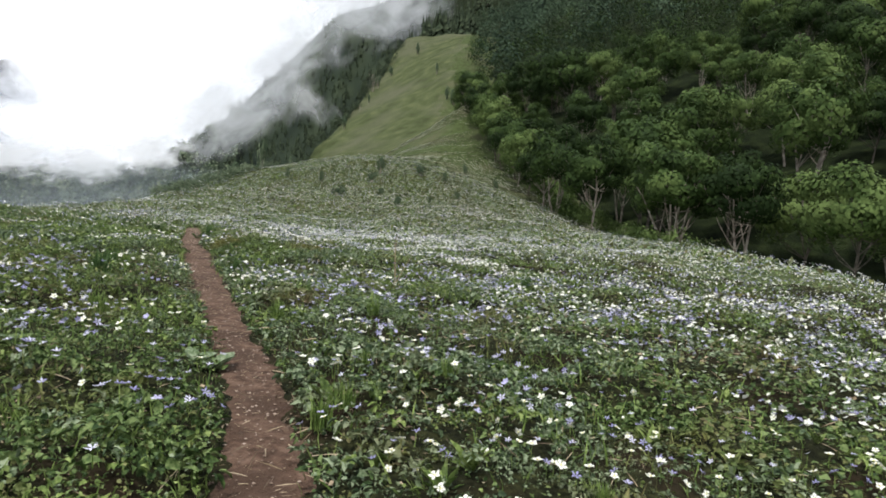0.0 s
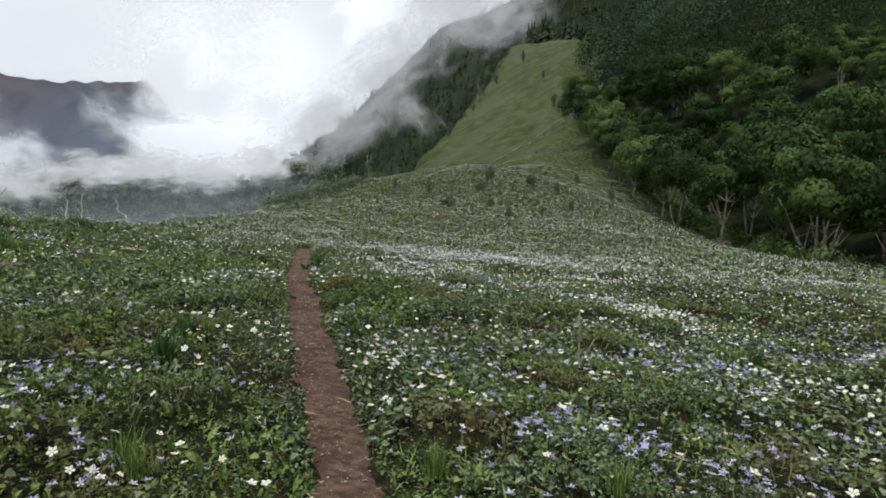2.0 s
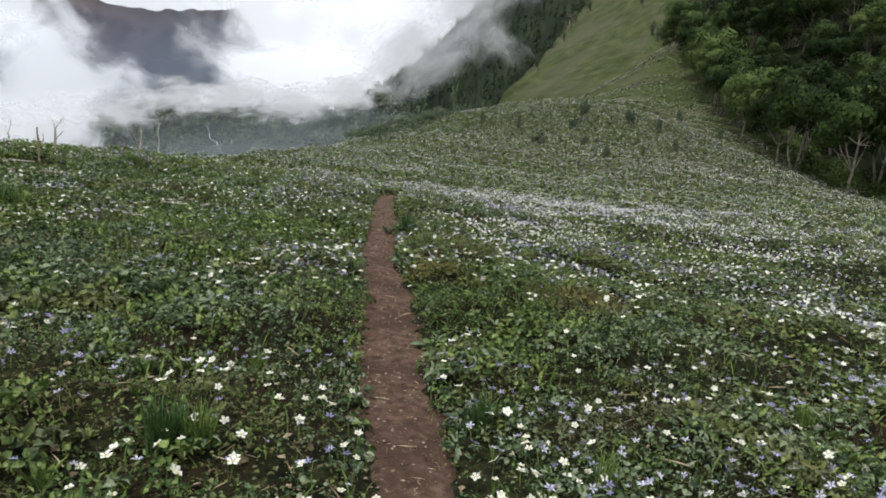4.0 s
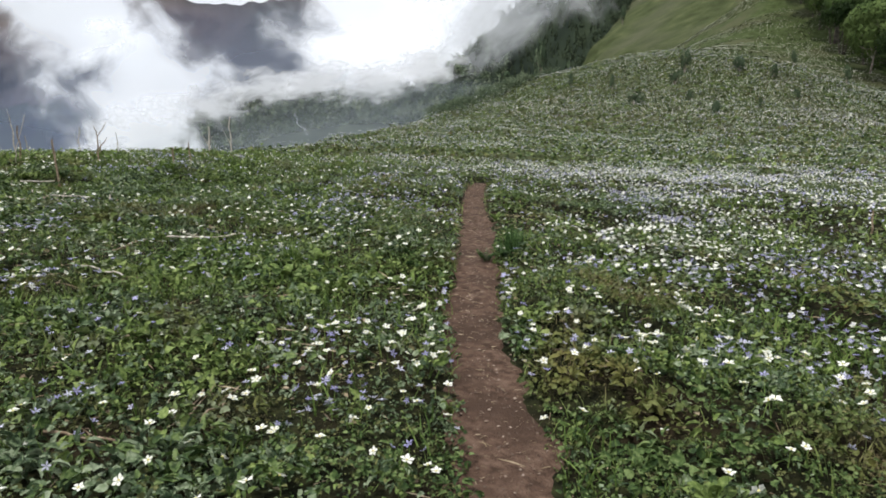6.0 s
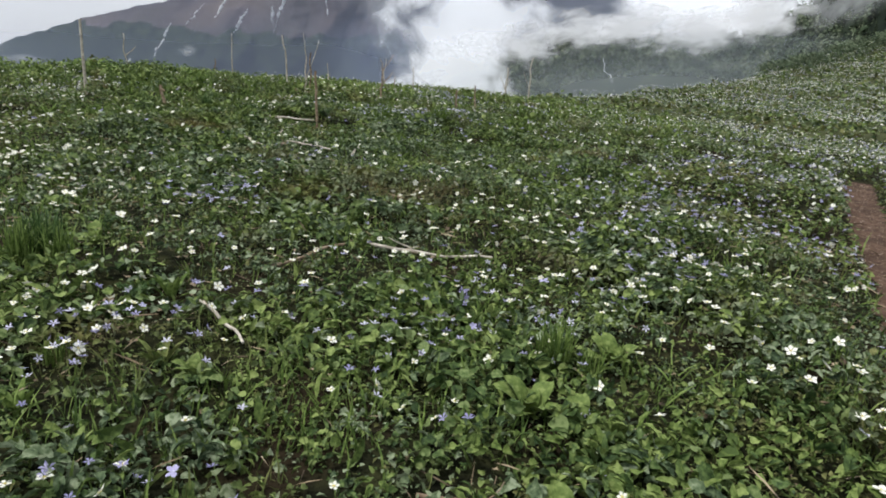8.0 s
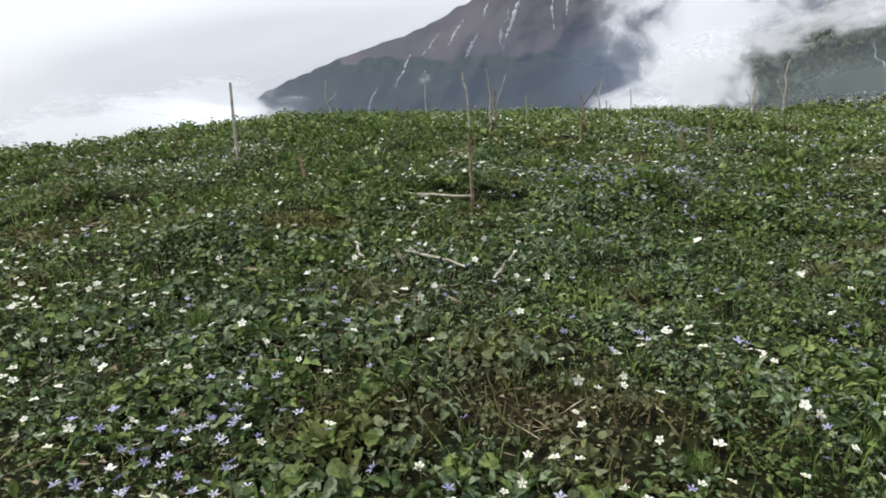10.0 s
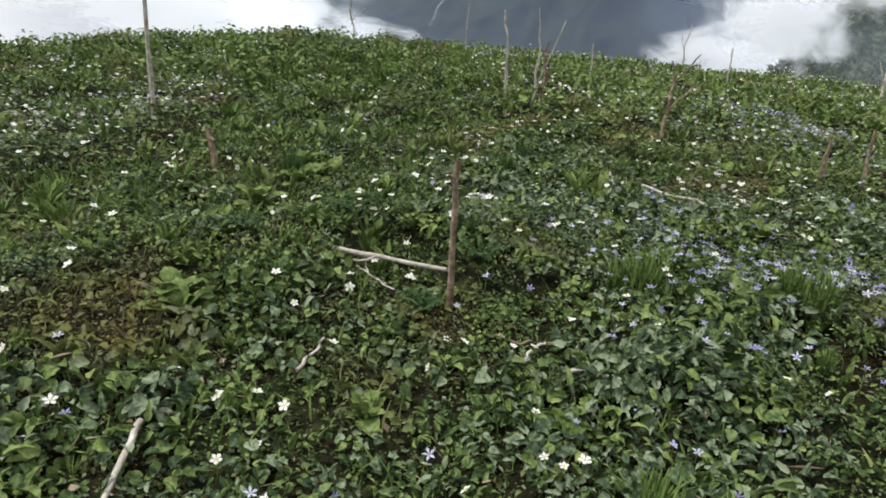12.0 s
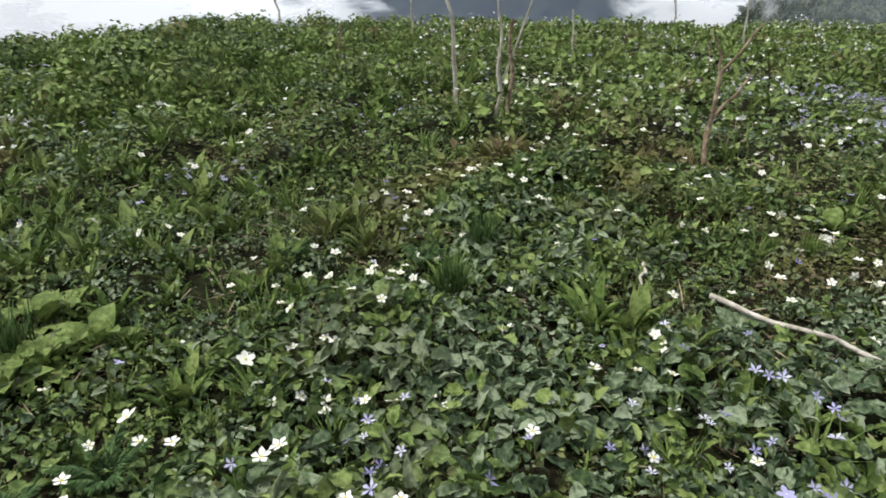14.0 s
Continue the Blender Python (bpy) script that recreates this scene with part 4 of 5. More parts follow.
def star(half, waist, cup):
    """Five separate pointed petals round a middle, as places and triangles."""
    vs, fs = [(0, 0, 0.0)], []
    for k in range(5):
        b, n = 6.2832 * k / 5, len(vs)
        vs += [(waist * math.cos(b - half), waist * math.sin(b - half), cup * (0.8 + 0.4 * (k % 2))), (math.cos(b), math.sin(b), cup * (0.5 + 0.9 * (k % 3))), (waist * math.cos(b + half), waist * math.sin(b + half), cup * (0.8 + 0.4 * (k % 2)))]
        fs += [(0, n, n + 1), (0, n + 1, n + 2)]
    return vs, fs


STAR, STAR_F = star(0.50, 0.74, 0.2)
THIN_STAR, THIN_STAR_F = star(0.36, 0.62, 0.26)
DIAMOND = [(-1, 0, 0.1), (0, -0.8, 0.1), (1, 0, 0.1), (0, 0.8, 0.1)]
DIAMOND_F = [(0, 1, 2), (0, 2, 3)]
DOME = [(0.26 * math.cos(1.0472 * k), 0.26 * math.sin(1.0472 * k), 0.06) for k in range(6)] + [(0, 0, 0.24)]
DOME_F = [(k, (k + 1) % 6, 6) for k in range(6)]

# patches in plan: x, y, reach
WHITE_DRIFTS = [
    (-2.6, 10.0, 0.5), (-0.6, 9.1, 0.3), (-1.6, 10.2, 0.3), (0.6, 14.5, 0.5), (1.0, 11.3, 0.25), (-7.7, 11.8, 0.4), (-5.2, 12.8, 0.35),
    (-4.5, 13.1, 0.15), (-5.0, 13.4, 0.15), (-4.7, 15.9, 0.5), (-4.3, 16.9, 0.4), (-3.6, 14.4, 0.2), (-3.8, 14.0, 0.25), (-11.1, 11.6, 0.7),
    (-9.8, 11.9, 0.4), (-8.3, 14.9, 0.2), (-7.8, 15.9, 0.2), (-7.3, 15.6, 0.2), (-7.0, 13.4, 0.15), (-7.0, 14.8, 0.3), (-14.8, 17.2, 0.4),
    (-15.0, 14.9, 0.3), (-13.4, 14.4, 0.1), (-13.2, 14.2, 0.1), (-14.4, 15.1, 0.15), (-13.7, 15.4, 0.1), (-15.6, 17.2, 0.2),
    (-16.3, 15.3, 0.3), (-15.1, 13.3, 0.15),
]
VIOLET_DRIFTS = [
    (0.3, 8.9, 0.4), (1.0, 10.4, 0.3), (1.3, 9.5, 0.35), (-0.8, 10.5, 0.4), (-1.6, 7.5, 0.3), (-2.1, 8.0, 0.2), (0.2, 11.3, 0.3),
    (-7.3, 13.6, 0.5), (-8.4, 16.6, 0.6), (-7.6, 16.7, 0.4), (-5.3, 18.7, 0.6), (-4.5, 12.3, 0.25), (-5.4, 11.5, 0.2), (-3.9, 13.4, 0.15),
    (-5.2, 12.8, 0.3), (-9.4, 13.0, 0.3), (-7.7, 12.6, 0.15), (-7.3, 12.3, 0.3), (-7.2, 13.3, 0.2), (-7.0, 13.7, 0.2), (-7.4, 13.8, 0.15),
    (-7.3, 15.0, 0.3), (-7.9, 15.4, 0.4), (-9.0, 16.9, 0.7), (-13.2, 16.5, 0.8), (-7.3, 12.1, 0.15), (-14.0, 16.5, 0.2), (-13.3, 15.7, 0.1),
    (-13.3, 16.3, 0.2), (-12.9, 16.0, 0.15), (-16.6, 14.0, 0.2), (-14.2, 14.9, 0.15), (-17.6, 19.0, 0.5),
]
LUSH_SPOTS = [
    (-1.3, 7.9, 0.7), (1.2, 12.7, 0.4), (-0.3, 8.4, 0.3), (-3.2, 9.0, 0.5), (-6.0, 13.6, 0.4), (-5.8, 12.0, 0.5), (-3.9, 16.8, 0.2),
    (-4.3, 14.4, 0.4), (-13.3, 13.3, 0.8), (-7.3, 12.8, 0.3), (-7.0, 13.0, 0.2), (-9.2, 16.0, 0.3), (-8.5, 11.9, 0.4), (-14.9, 13.8, 0.4),
    (-14.1, 13.6, 0.3), (-13.6, 16.4, 0.3), (-13.3, 13.9, 0.3), (-18.1, 16.4, 0.8), (-16.6, 17.5, 0.5),
]
BARE_SPOTS = [
    (0.8, 9.5, 0.4), (-1.3, 9.7, 0.15), (-4.8, 12.6, 0.4), (-5.1, 11.5, 0.3), (-5.6, 14.1, 0.3), (-9.3, 14.1, 0.5), (-8.5, 14.3, 0.4),
    (-8.1, 13.2, 0.3), (-11.3, 12.4, 0.6), (-13.1, 14.2, 0.3), (-13.6, 13.7, 0.25), (-14.3, 16.3, 0.4), (-14.2, 13.1, 0.2), (-14.5, 16.2, 0.3),
    (-15.4, 14.4, 0.3),
]


def patches(x, y, spots, wider=1.0):
    """1 in the middle of any of the patches, falling to 0 outside, with a ragged rim."""
    out = np.zeros(len(x))
    rag = 0.75 + 0.5 * value_noise(x, y, 0.3, 2, 69)
    for a, b, r in spots:
        out = np.maximum(out, np.exp(-((x - a) ** 2 + (y - b) ** 2) / (r * wider * rag) ** 2))
    return out


BARE = lambda x, y: 1 - np.maximum((0.38 - 0.2 * smooth(-10, -13, x)) * smooth(0.60, 0.72, value_noise(x, y, 1.3, 3, 61)), 0.62 * patches(x, y, BARE_SPOTS))
LUSH = lambda x, y: np.maximum(0.8 * smooth(0.50, 0.64, value_noise(x, y, 0.9, 3, 62)), patches(x, y, LUSH_SPOTS, 1.15))
GREY = lambda x, y: smooth(0.42, 0.6, value_noise(x, y, 1.6, 3, 63)) * (1 - 0.7 * patches(x, y, LUSH_SPOTS, 1.15))
NEARBOX, MIDBOX, WIDEBOX, FARBOX = (-18, 6, 0, 19), (-24, 10, -2, 24), (-30, 20, -4, 34), (-40, 18, 16, 75)


def cover(x, y, low=0.15, top=1.0, extra=0.0):
    """A height within the plant cover above the soil."""
    return ground_z(x, y) + tuft(x, y) * (low + (top - low) * MR.rand(len(x))) + extra


_l = "low green leaves of meadow herbs covering the ridge"
THICK = lambda x, y, k: 0.5 + 0.5 * smooth(0.40, 0.58, value_noise(x, y, 0.32, 2, k))
OLIVE = lambda x, y: smooth(0.50, 0.60, value_noise(x, y, 0.75, 3, 97))
for mat, share, lab in ((M_HERB, lambda x, y: BARE(x, y) * (1 - 0.75 * GREY(x, y)) * (1 - 0.6 * LUSH(x, y)) * THICK(x, y, 101), _l),
                        (M_HERB_GREY, lambda x, y: BARE(x, y) * (0.10 + 0.15 * smooth(-7, -11, x) + 0.85 * GREY(x, y)) * THICK(x, y, 102), "low grey-green heart-shaped herb leaves in the meadow"),
                        (M_HERB_LIGHT, lambda x, y: BARE(x, y) * np.maximum(0.04 + 0.96 * LUSH(x, y), 0.45 * smooth(-8, -13, x)) * THICK(x, y, 103), "light yellow-green herb leaves in lush patches"),
                        (M_MOSS, lambda x, y: (0.30 + 0.7 * OLIVE(x, y)) * (1 - 0.6 * GREY(x, y)), "olive-yellow moss and low herbs between the leaves")):
    x, y = strew(230, 0, 2.6, NEARBOX, share)
    spread("meadow_leaves", ROUND, ROUND_F, x, y, cover(x, y), (0.6 + 0.4 * smooth(-1.5, -5.5, x)) * (0.011 + 0.034 * MR.rand(len(x)) ** 2.0), 0.75, mat, lab, "leaves")
    for (tv, tf), (kv, kf) in zip(ROSETTES, FAR_ROSETTES):
        sizes = 0.45 if mat is M_MOSS else 1.0
        x, y = strew(74, 0, 2.7, NEARBOX, share)
        spread("herb_plants", tv, tf, x, y, ground_z(x, y) + 0.3 * tuft(x, y) + 0.015 * sizes, sizes * (0.55 + 0.55 * smooth(0.3, 0.7, value_noise(x, y, 0.7, 2, 98))) * (0.8 + 0.2 * smooth(-1.5, -5.5, x)) * (0.040 + 0.068 * MR.rand(len(x)) ** 1.4) * (1 + 0.15 * smooth(-6, -12, x)), 0.42, mat, lab, "herbs")
        x, y = strew(17, 2.7, 6.8, MIDBOX, share)
        spread("herb_plants", kv, kf, x, y, ground_z(x, y) + 0.25 * tuft(x, y), sizes * (0.05 + 0.06 * MR.rand(len(x))), 0.3, mat, lab, "herbs")
    x, y = strew(820, 0, 3.0, NEARBOX, share)
    spread("meadow_leaves", KITE, KITE_F, x, y, cover(x, y, 0.1, 0.9), 0.009 + 0.020 * MR.rand(len(x)) ** 1.5, 0.9, mat, lab, "leaves")
    x, y = strew(270, 2.6, 6.5, MIDBOX, share)
    spread("meadow_leaves", KITE, KITE_F, x, y, cover(x, y), 0.022 + 0.045 * MR.rand(len(x)), 0.42, mat, lab, "leaves")
    x, y = strew(85, 6.5, 17, WIDEBOX, share)
    spread("meadow_leaves", KITE, KITE_F, x, y, cover(x, y), 0.04 + 0.06 * MR.rand(len(x)), 0.45, mat, lab, "leaves")
    x, y = strew(26, 17, 60, FARBOX, share)
    ok = (x > WEST_X(y) - 3) & (x < EAST_X(y) + 14)
    x, y = x[ok], y[ok]
    spread("meadow_leaves", KITE, KITE_F, x, y, cover(x, y), 0.12 + 0.12 * MR.rand(len(x)), 0.8, mat, lab, "leaves")

# grass, in tufts and loose
TUFTY = lambda x, y: 0.14 + 0.90 * smooth(0.56, 0.66, value_noise(x, y, 0.5, 2, 64)) * smooth(0.4, 0.6, value_noise(x, y, 2.4, 2, 65))
x, y = strew(520, 0, 3.5, NEARBOX, TUFTY)
spread("meadow_grass", BLADE, BLADE_F, x, y, ground_z(x, y), 0.05 + 0.11 * MR.rand(len(x)), 0.5, M_GRASS, "thin green grass blades among the herbs", "grass")
x, y = strew(120, 3.5, 12, MIDBOX, TUFTY)
spread("meadow_grass", BLADE, BLADE_F, x, y, ground_z(x, y), 0.08 + 0.13 * MR.rand(len(x)), 0.5, M_GRASS, "green grass tufts among the herbs", "grass")
def clump(seed, count, shape, shape_f, wide):
    """An upright plant: long leaves rising from one root and arching outwards. Height about 1."""
    r = np.random.RandomState(seed)
    vs, fs = [], []
    for k in range(count):
        m = Matrix.Rotation(6.283 * k / count * 1.62 + r.randn() * 0.4, 4, "Z") @ Matrix.Translation((0, 0.06 + 0.1 * r.rand(), 0)) @ Matrix.Rotation(-abs(r.randn()) * 0.38, 4, "X") @ Matrix.Diagonal((wide, 1, 1, 1)) @ Matrix.Scale(0.55 + 0.5 * r.rand(), 4)
        b = len(vs)
        vs += [tuple(m @ Vector(c)) for c in shape]
        fs += [(i + b, j + b, l + b) for i, j, l in shape_f]
    return vs, fs


# knee-high herbs along the western brow
BROW = lambda x, y: smooth(-15.5, -20.5, x) * (0.15 + 0.85 * smooth(0.4, 0.6, value_noise(x, y, 1.5, 3, 66)))
TALL = lambda x, y: BROW(x, y) * smooth(0.42, 0.62, value_noise(x, y, 0.8, 3, 96)) * (0.3 + 0.7 * smooth(17.5, 13.5, y))
for mat in (M_HERB_LIGHT, M_GRASS, M_HERB):
    x, y = strew(11, 3.0, 18, (-29, -15, 2, 30), TALL)
    h = (0.20 + 0.34 * MR.rand(len(x)) ** 1.3) * (0.6 + 0.75 * smooth(17, 12, y))
    v, f = lumps(MR, x, y, ground_z(x, y) - 0.1 * h, 0.85 * h, 90, 0.5, 0.065)
    tagged(mesh_of("brow_herbs", v, f, mat), "tall leafy green herbs on the brow of the ridge", "herbs", kind="stuff")
x, y = strew(16, 1.5, 18, (-27, -13, 2, 30), BROW)
spread("brow_herbs", LANCE, LANCE_F, x, y, ground_z(x, y), 0.09 + 0.15 * MR.rand(len(x)), 0.6, M_HERB_LIGHT, "lush knee-high green herbs on the brow of the ridge", "herbs")
x, y = strew(26, 1.5, 18, (-27, -13, 2, 30), BROW)
spread("brow_herbs", LANCE, LANCE_F, x, y, ground_z(x, y) + 0.05 * MR.rand(len(x)), 0.08 + 0.13 * MR.rand(len(x)), 0.7, M_GRASS, "lush knee-high green herbs on the brow of the ridge", "herbs")
x, y = strew(230, 1.5, 19, (-27, -13, 2, 30), BROW)
for mat, part_of in ((M_GRASS, slice(0, len(x) // 2)), (M_HERB_LIGHT, slice(len(x) // 2, len(x)))):
    a, b = x[part_of], y[part_of]
    spread("brow_herbs", KITE, KITE_F, a, b, ground_z(a, b) + 0.03 + 0.24 * MR.rand(len(a)) * smooth(0.3, 0.7, value_noise(a, b, 0.8, 3, 67)), 0.05 + 0.06 * MR.rand(len(a)), 0.8, mat, "lush leafy green herbs on the brow of the ridge", "herbs")


CLUMPS = [(clump(17, 10, LANCE, LANCE_F, 1.0), M_HERB_LIGHT, "upright light green leafy clumps among the herbs"),
          (clump(18, 13, LANCE, LANCE_F, 0.7), M_GRASS, "upright green leafy clumps among the herbs"),
          (clump(19, 30, BLADE, BLADE_F, 0.9), M_GRASS, "tufts of fresh green grass among the herbs")]
CLUMPY = lambda x, y: (0.18 + 0.82 * smooth(-10.5, -14.5, x)) * (0.15 + 0.85 * smooth(0.46, 0.6, value_noise(x, y, 1.1, 3, 68)))
for (tv, tf), mat, lab in CLUMPS:
    x, y = strew(8.5, 0.5, 10, (-25, 6, 2, 26), CLUMPY)
    spread("leafy_clumps", tv, tf, x, y, ground_z(x, y) - 0.01, (0.08 + 0.10 * MR.rand(len(x))) * (0.8 + 0.4 * smooth(-12, -15, x)), 0.12, mat, lab, "herbs")
# upright leaves through the meadow
x, y = strew(60, 0, 9, MIDBOX, lambda x, y: LUSH(x, y) * BARE(x, y))
spread("upright_leaves", LANCE, LANCE_F, x, y, ground_z(x, y) + 0.03, 0.035 + 0.065 * MR.rand(len(x)), 0.75, M_HERB_LIGHT, "upright light green leaves in the meadow", "leaves")
# dead stalks and litter
x, y = strew(150, 0, 5, NEARBOX, lambda x, y: np.maximum(0.25 + 0.6 * smooth(0.5, 0.66, value_noise(x, y, 1.3, 3, 61)), patches(x, y, BARE_SPOTS, 1.2)), clear=0.0)
spread("plant_litter", [(-0.012, 0, 0), (0.012, 0, 0), (0.02, 0.5, 0.05), (-0.004, 1, 0.02)], [(0, 1, 2), (0, 2, 3)], x, y, ground_z(x, y) + 0.02 + 0.05 * MR.rand(len(x)), 0.03 + 0.13 * MR.rand(len(x)) ** 2, 0.4, M_STRAW, "dry straw and dead stalks lying on the soil", "litter")
x, y = strew(60, 0, 5, NEARBOX, lambda x, y: np.maximum(0.12 + 0.7 * smooth(0.56, 0.68, value_noise(x, y, 1.3, 3, 61)), patches(x, y, BARE_SPOTS, 1.2)))
spread("dead_leaves", KITE, KITE_F, x, y, ground_z(x, y) + 0.01 + 0.02 * MR.rand(len(x)), 0.02 + 0.03 * MR.rand(len(x)), 0.5, M_STRAW, "brown dead leaves on bare patches of soil", "litter")

# flowers
_patch = lambda x, y, s: smooth(0.44, 0.62, value_noise(x, y, 1.5, 3, s)) * (0.35 + 0.65 * smooth(0.3, 0.6, value_noise(x, y, 5.0, 2, s + 1)))
_zone = lambda x, y: 0.45 + 0.55 * smooth(-14, -7, x)
START = lambda x, y: smooth(-2.5, 0.0, x) * smooth(15.0, 11.0, y)
WHITES = lambda x, y: np.clip((0.075 + 0.3 * _patch(x, y, 70)) * _zone(x, y) * (1 - 0.6 * patches(x, y, LUSH_SPOTS)) + 0.65 * patches(x, y, WHITE_DRIFTS, 1.1), 0, 1)
VIOLETS = lambda x, y: np.clip((0.015 + 0.25 * START(x, y) * smooth(0.4, 0.55, value_noise(x, y, 0.7, 2, 79)) + 0.28 * _patch(x, y, 74)) * (0.2 + 0.8 * smooth(-14, -8, x)) * (1 - 0.8 * patches(x, y, LUSH_SPOTS)) + 0.9 * patches(x, y, VIOLET_DRIFTS, 1.1), 0, 1)
for mat, dens, keep, size, word, (shape, shape_f) in ((M_WHITE, (105, 200, 250, 100), WHITES, 0.022, "white", (STAR, STAR_F)), (M_VIOLET, (140, 290, 260, 90), VIOLETS, 0.021, "pale violet-blue", (THIN_STAR, THIN_STAR_F))):
    lab = word + " meadow flowers standing above the leaves"
    x, y = strew(dens[0], 0, 3.2, NEARBOX, keep)
    z = ground_z(x, y) + tuft(x, y) * 0.9 + 0.035 + 0.045 * MR.rand(len(x))
    spread("meadow_flowers", shape, shape_f, x, y, z, size * (0.75 + 0.5 * MR.rand(len(x))), 0.5, mat, lab, "flowers")
    spread("flower_stems", [(-0.03, 0, -1), (0.03, 0, -1), (0.02, 0, 0), (-0.02, 0, 0)], [(0, 1, 2), (0, 2, 3)], x, y, z, 0.075, 0.25, M_GRASS, "thin green flower stems", "stems")
    if word == "white":
        spread("flower_centres", DOME, DOME_F, x, y, z + 0.001, size, 0.35, M_YELLOW, "yellow centres of the white flowers", "flowers")
    x, y = strew(dens[1], 3.2, 8, MIDBOX, keep)
    z = ground_z(x, y) + tuft(x, y) * 0.9 + 0.05 + 0.04 * MR.rand(len(x))
    spread("meadow_flowers", shape, shape_f, x, y, z, size * (0.7 + 0.5 * MR.rand(len(x))), 0.6, mat, lab, "flowers")
    x, y = strew(dens[2], 8, 20, WIDEBOX, lambda x, y: (0.13 + 0.42 * keep(x, y)) * (0.25 + 0.75 * smooth(-17, -8, x)) * (0.5 + 0.5 * smooth(1, -6, x)))
    z = ground_z(x, y) + tuft(x, y) * 0.9 + 0.07 + 0.05 * MR.rand(len(x))
    spread("meadow_flowers", DIAMOND, DIAMOND_F, x, y, z, size * (0.75 + 0.5 * MR.rand(len(x))), 0.7, mat, lab, "flowers")
    x, y = strew(dens[3], 20, 62, FARBOX, lambda x, y: (0.16 + 0.4 * keep(x, y)) * (0.5 + 0.5 * smooth(0, -12, x)))
    ok = (x > WEST_X(y) - 2) & (x < EAST_X(y) + 6)
    x, y = x[ok], y[ok]
    z = ground_z(x, y) + tuft(x, y) + 0.10
    spread("meadow_flowers", DIAMOND, DIAMOND_F, x, y, z, size * (0.95 + 0.6 * MR.rand(len(x))), 0.8, mat, lab, "flowers")

# tussocks over the farther ridge, pale with flowers and dry grass
x, y = MR.uniform(-50, 30, 90000), MR.uniform(50, 140, 90000)
ok = (x > WEST_X(y) - 1) & (x < EAST_X(y) + 8)
x, y = x[ok], y[ok]
spread("ridge_tussocks", KITE, KITE_F, x, y, hill(x, y) + 0.02, 0.14 + 0.2 * MR.rand(len(x)), 0.4, M_TUSSOCK, "pale green tussocks over the far ridge", "grass")

x, y = MR.uniform(-50, 15, 90000), 52 + 90 * MR.rand(90000)
ok = (x > WEST_X(y) - 1) & (x < EAST_X(y) + 1) & (MR.rand(len(x)) < 0.10 + 0.75 * smooth(0.42, 0.62, value_noise(x * 0.35, y, 4.0, 3, 93)))
x, y = x[ok], y[ok]
spread("ridge_flowers", DIAMOND, DIAMOND_F, x, y, hill(x, y) + 0.12, 0.03 + 0.035 * MR.rand(len(x)), 0.5, M_WHITE, "pale drifts of flowers over the far ridge", "flowers")

# grit, twigs and dead leaves on the trodden path
n_ = 7000
s_ = MR.uniform(0.3, _trail_len[-1] - 0.5, n_)
o_ = MR.randn(n_) * 0.13
i_ = np.clip((s_ / _trail_len[-1] * 699).astype(int), 0, 698)
x, y = TRAIL_X(s_) + nx_[i_] * o_, TRAIL_Y(s_) + ny_[i_] * o_
z = ground_z(x, y) + 0.016
half = n_ // 2
PEBBLE = [(-1, 0, 0), (0, -0.8, 0), (1, 0, 0), (0, 0.9, 0), (0.1, 0, 0.6)]
spread("path_grit", PEBBLE, [(0, 1, 4), (1, 2, 4), (2, 3, 4), (3, 0, 4)], x[:half], y[:half], z[:half], 0.003 + 0.009 * MR.rand(half) ** 2, 0.2, M_STONE, "small stones and crumbs of earth on the path", "grit")
spread("path_litter", [(-0.03, 0, 0), (0.03, 0, 0), (0.04, 0.5, 0.06), (-0.02, 1, 0.0)], [(0, 1, 2), (0, 2, 3)], x[half:], y[half:], z[half:], 0.012 + 0.05 * MR.rand(n_ - half) ** 3, 0.2, M_STRAW, "bits of straw and twigs on the path", "litter")

# ---- single plants, sticks and branches ----
M_DEADWOOD = material("weathered_wood", [(0.26, 0.23, 0.19), (0.44, 0.40, 0.34), (0.62, 0.58, 0.52)], 14.0, 0.9, 0.6, 60)
M_DARKWOOD = material("dark_dead_wood", [(0.09, 0.06, 0.04), (0.21, 0.155, 0.105), (0.42, 0.34, 0.25)], 22.0, 0.9, 0.35, 90)
M_FERN = leaf_colours("feathery_leaf", (0.026, 0.056, 0.018), (0.056, 0.108, 0.034), (0.105, 0.17, 0.06), (0.06, 0.09, 0.03))
SR = np.random.RandomState(909)


def soil(x, y):
    return float(ground_z(np.array([x]), np.array([y]))[0])


def crooked(a, b, r0, r1, bend, n=9, sides=7):
    """A crooked dead stem from a to b."""
    a, b = np.array(a, float), np.array(b, float)
    t = np.linspace(0, 1, n)[:, None]
    p = a + (b - a) * t
    w = SR.randn(n, 3) * bend
    w[0] = w[-1] = 0
    p = p + (w + np.roll(w, 1, 0)) / 2
    r = (r0 + (r1 - r0) * t[:, 0]) * (0.85 + 0.3 * SR.rand(n))
    v, f = tube(p, r, sides)
    return v, f, p


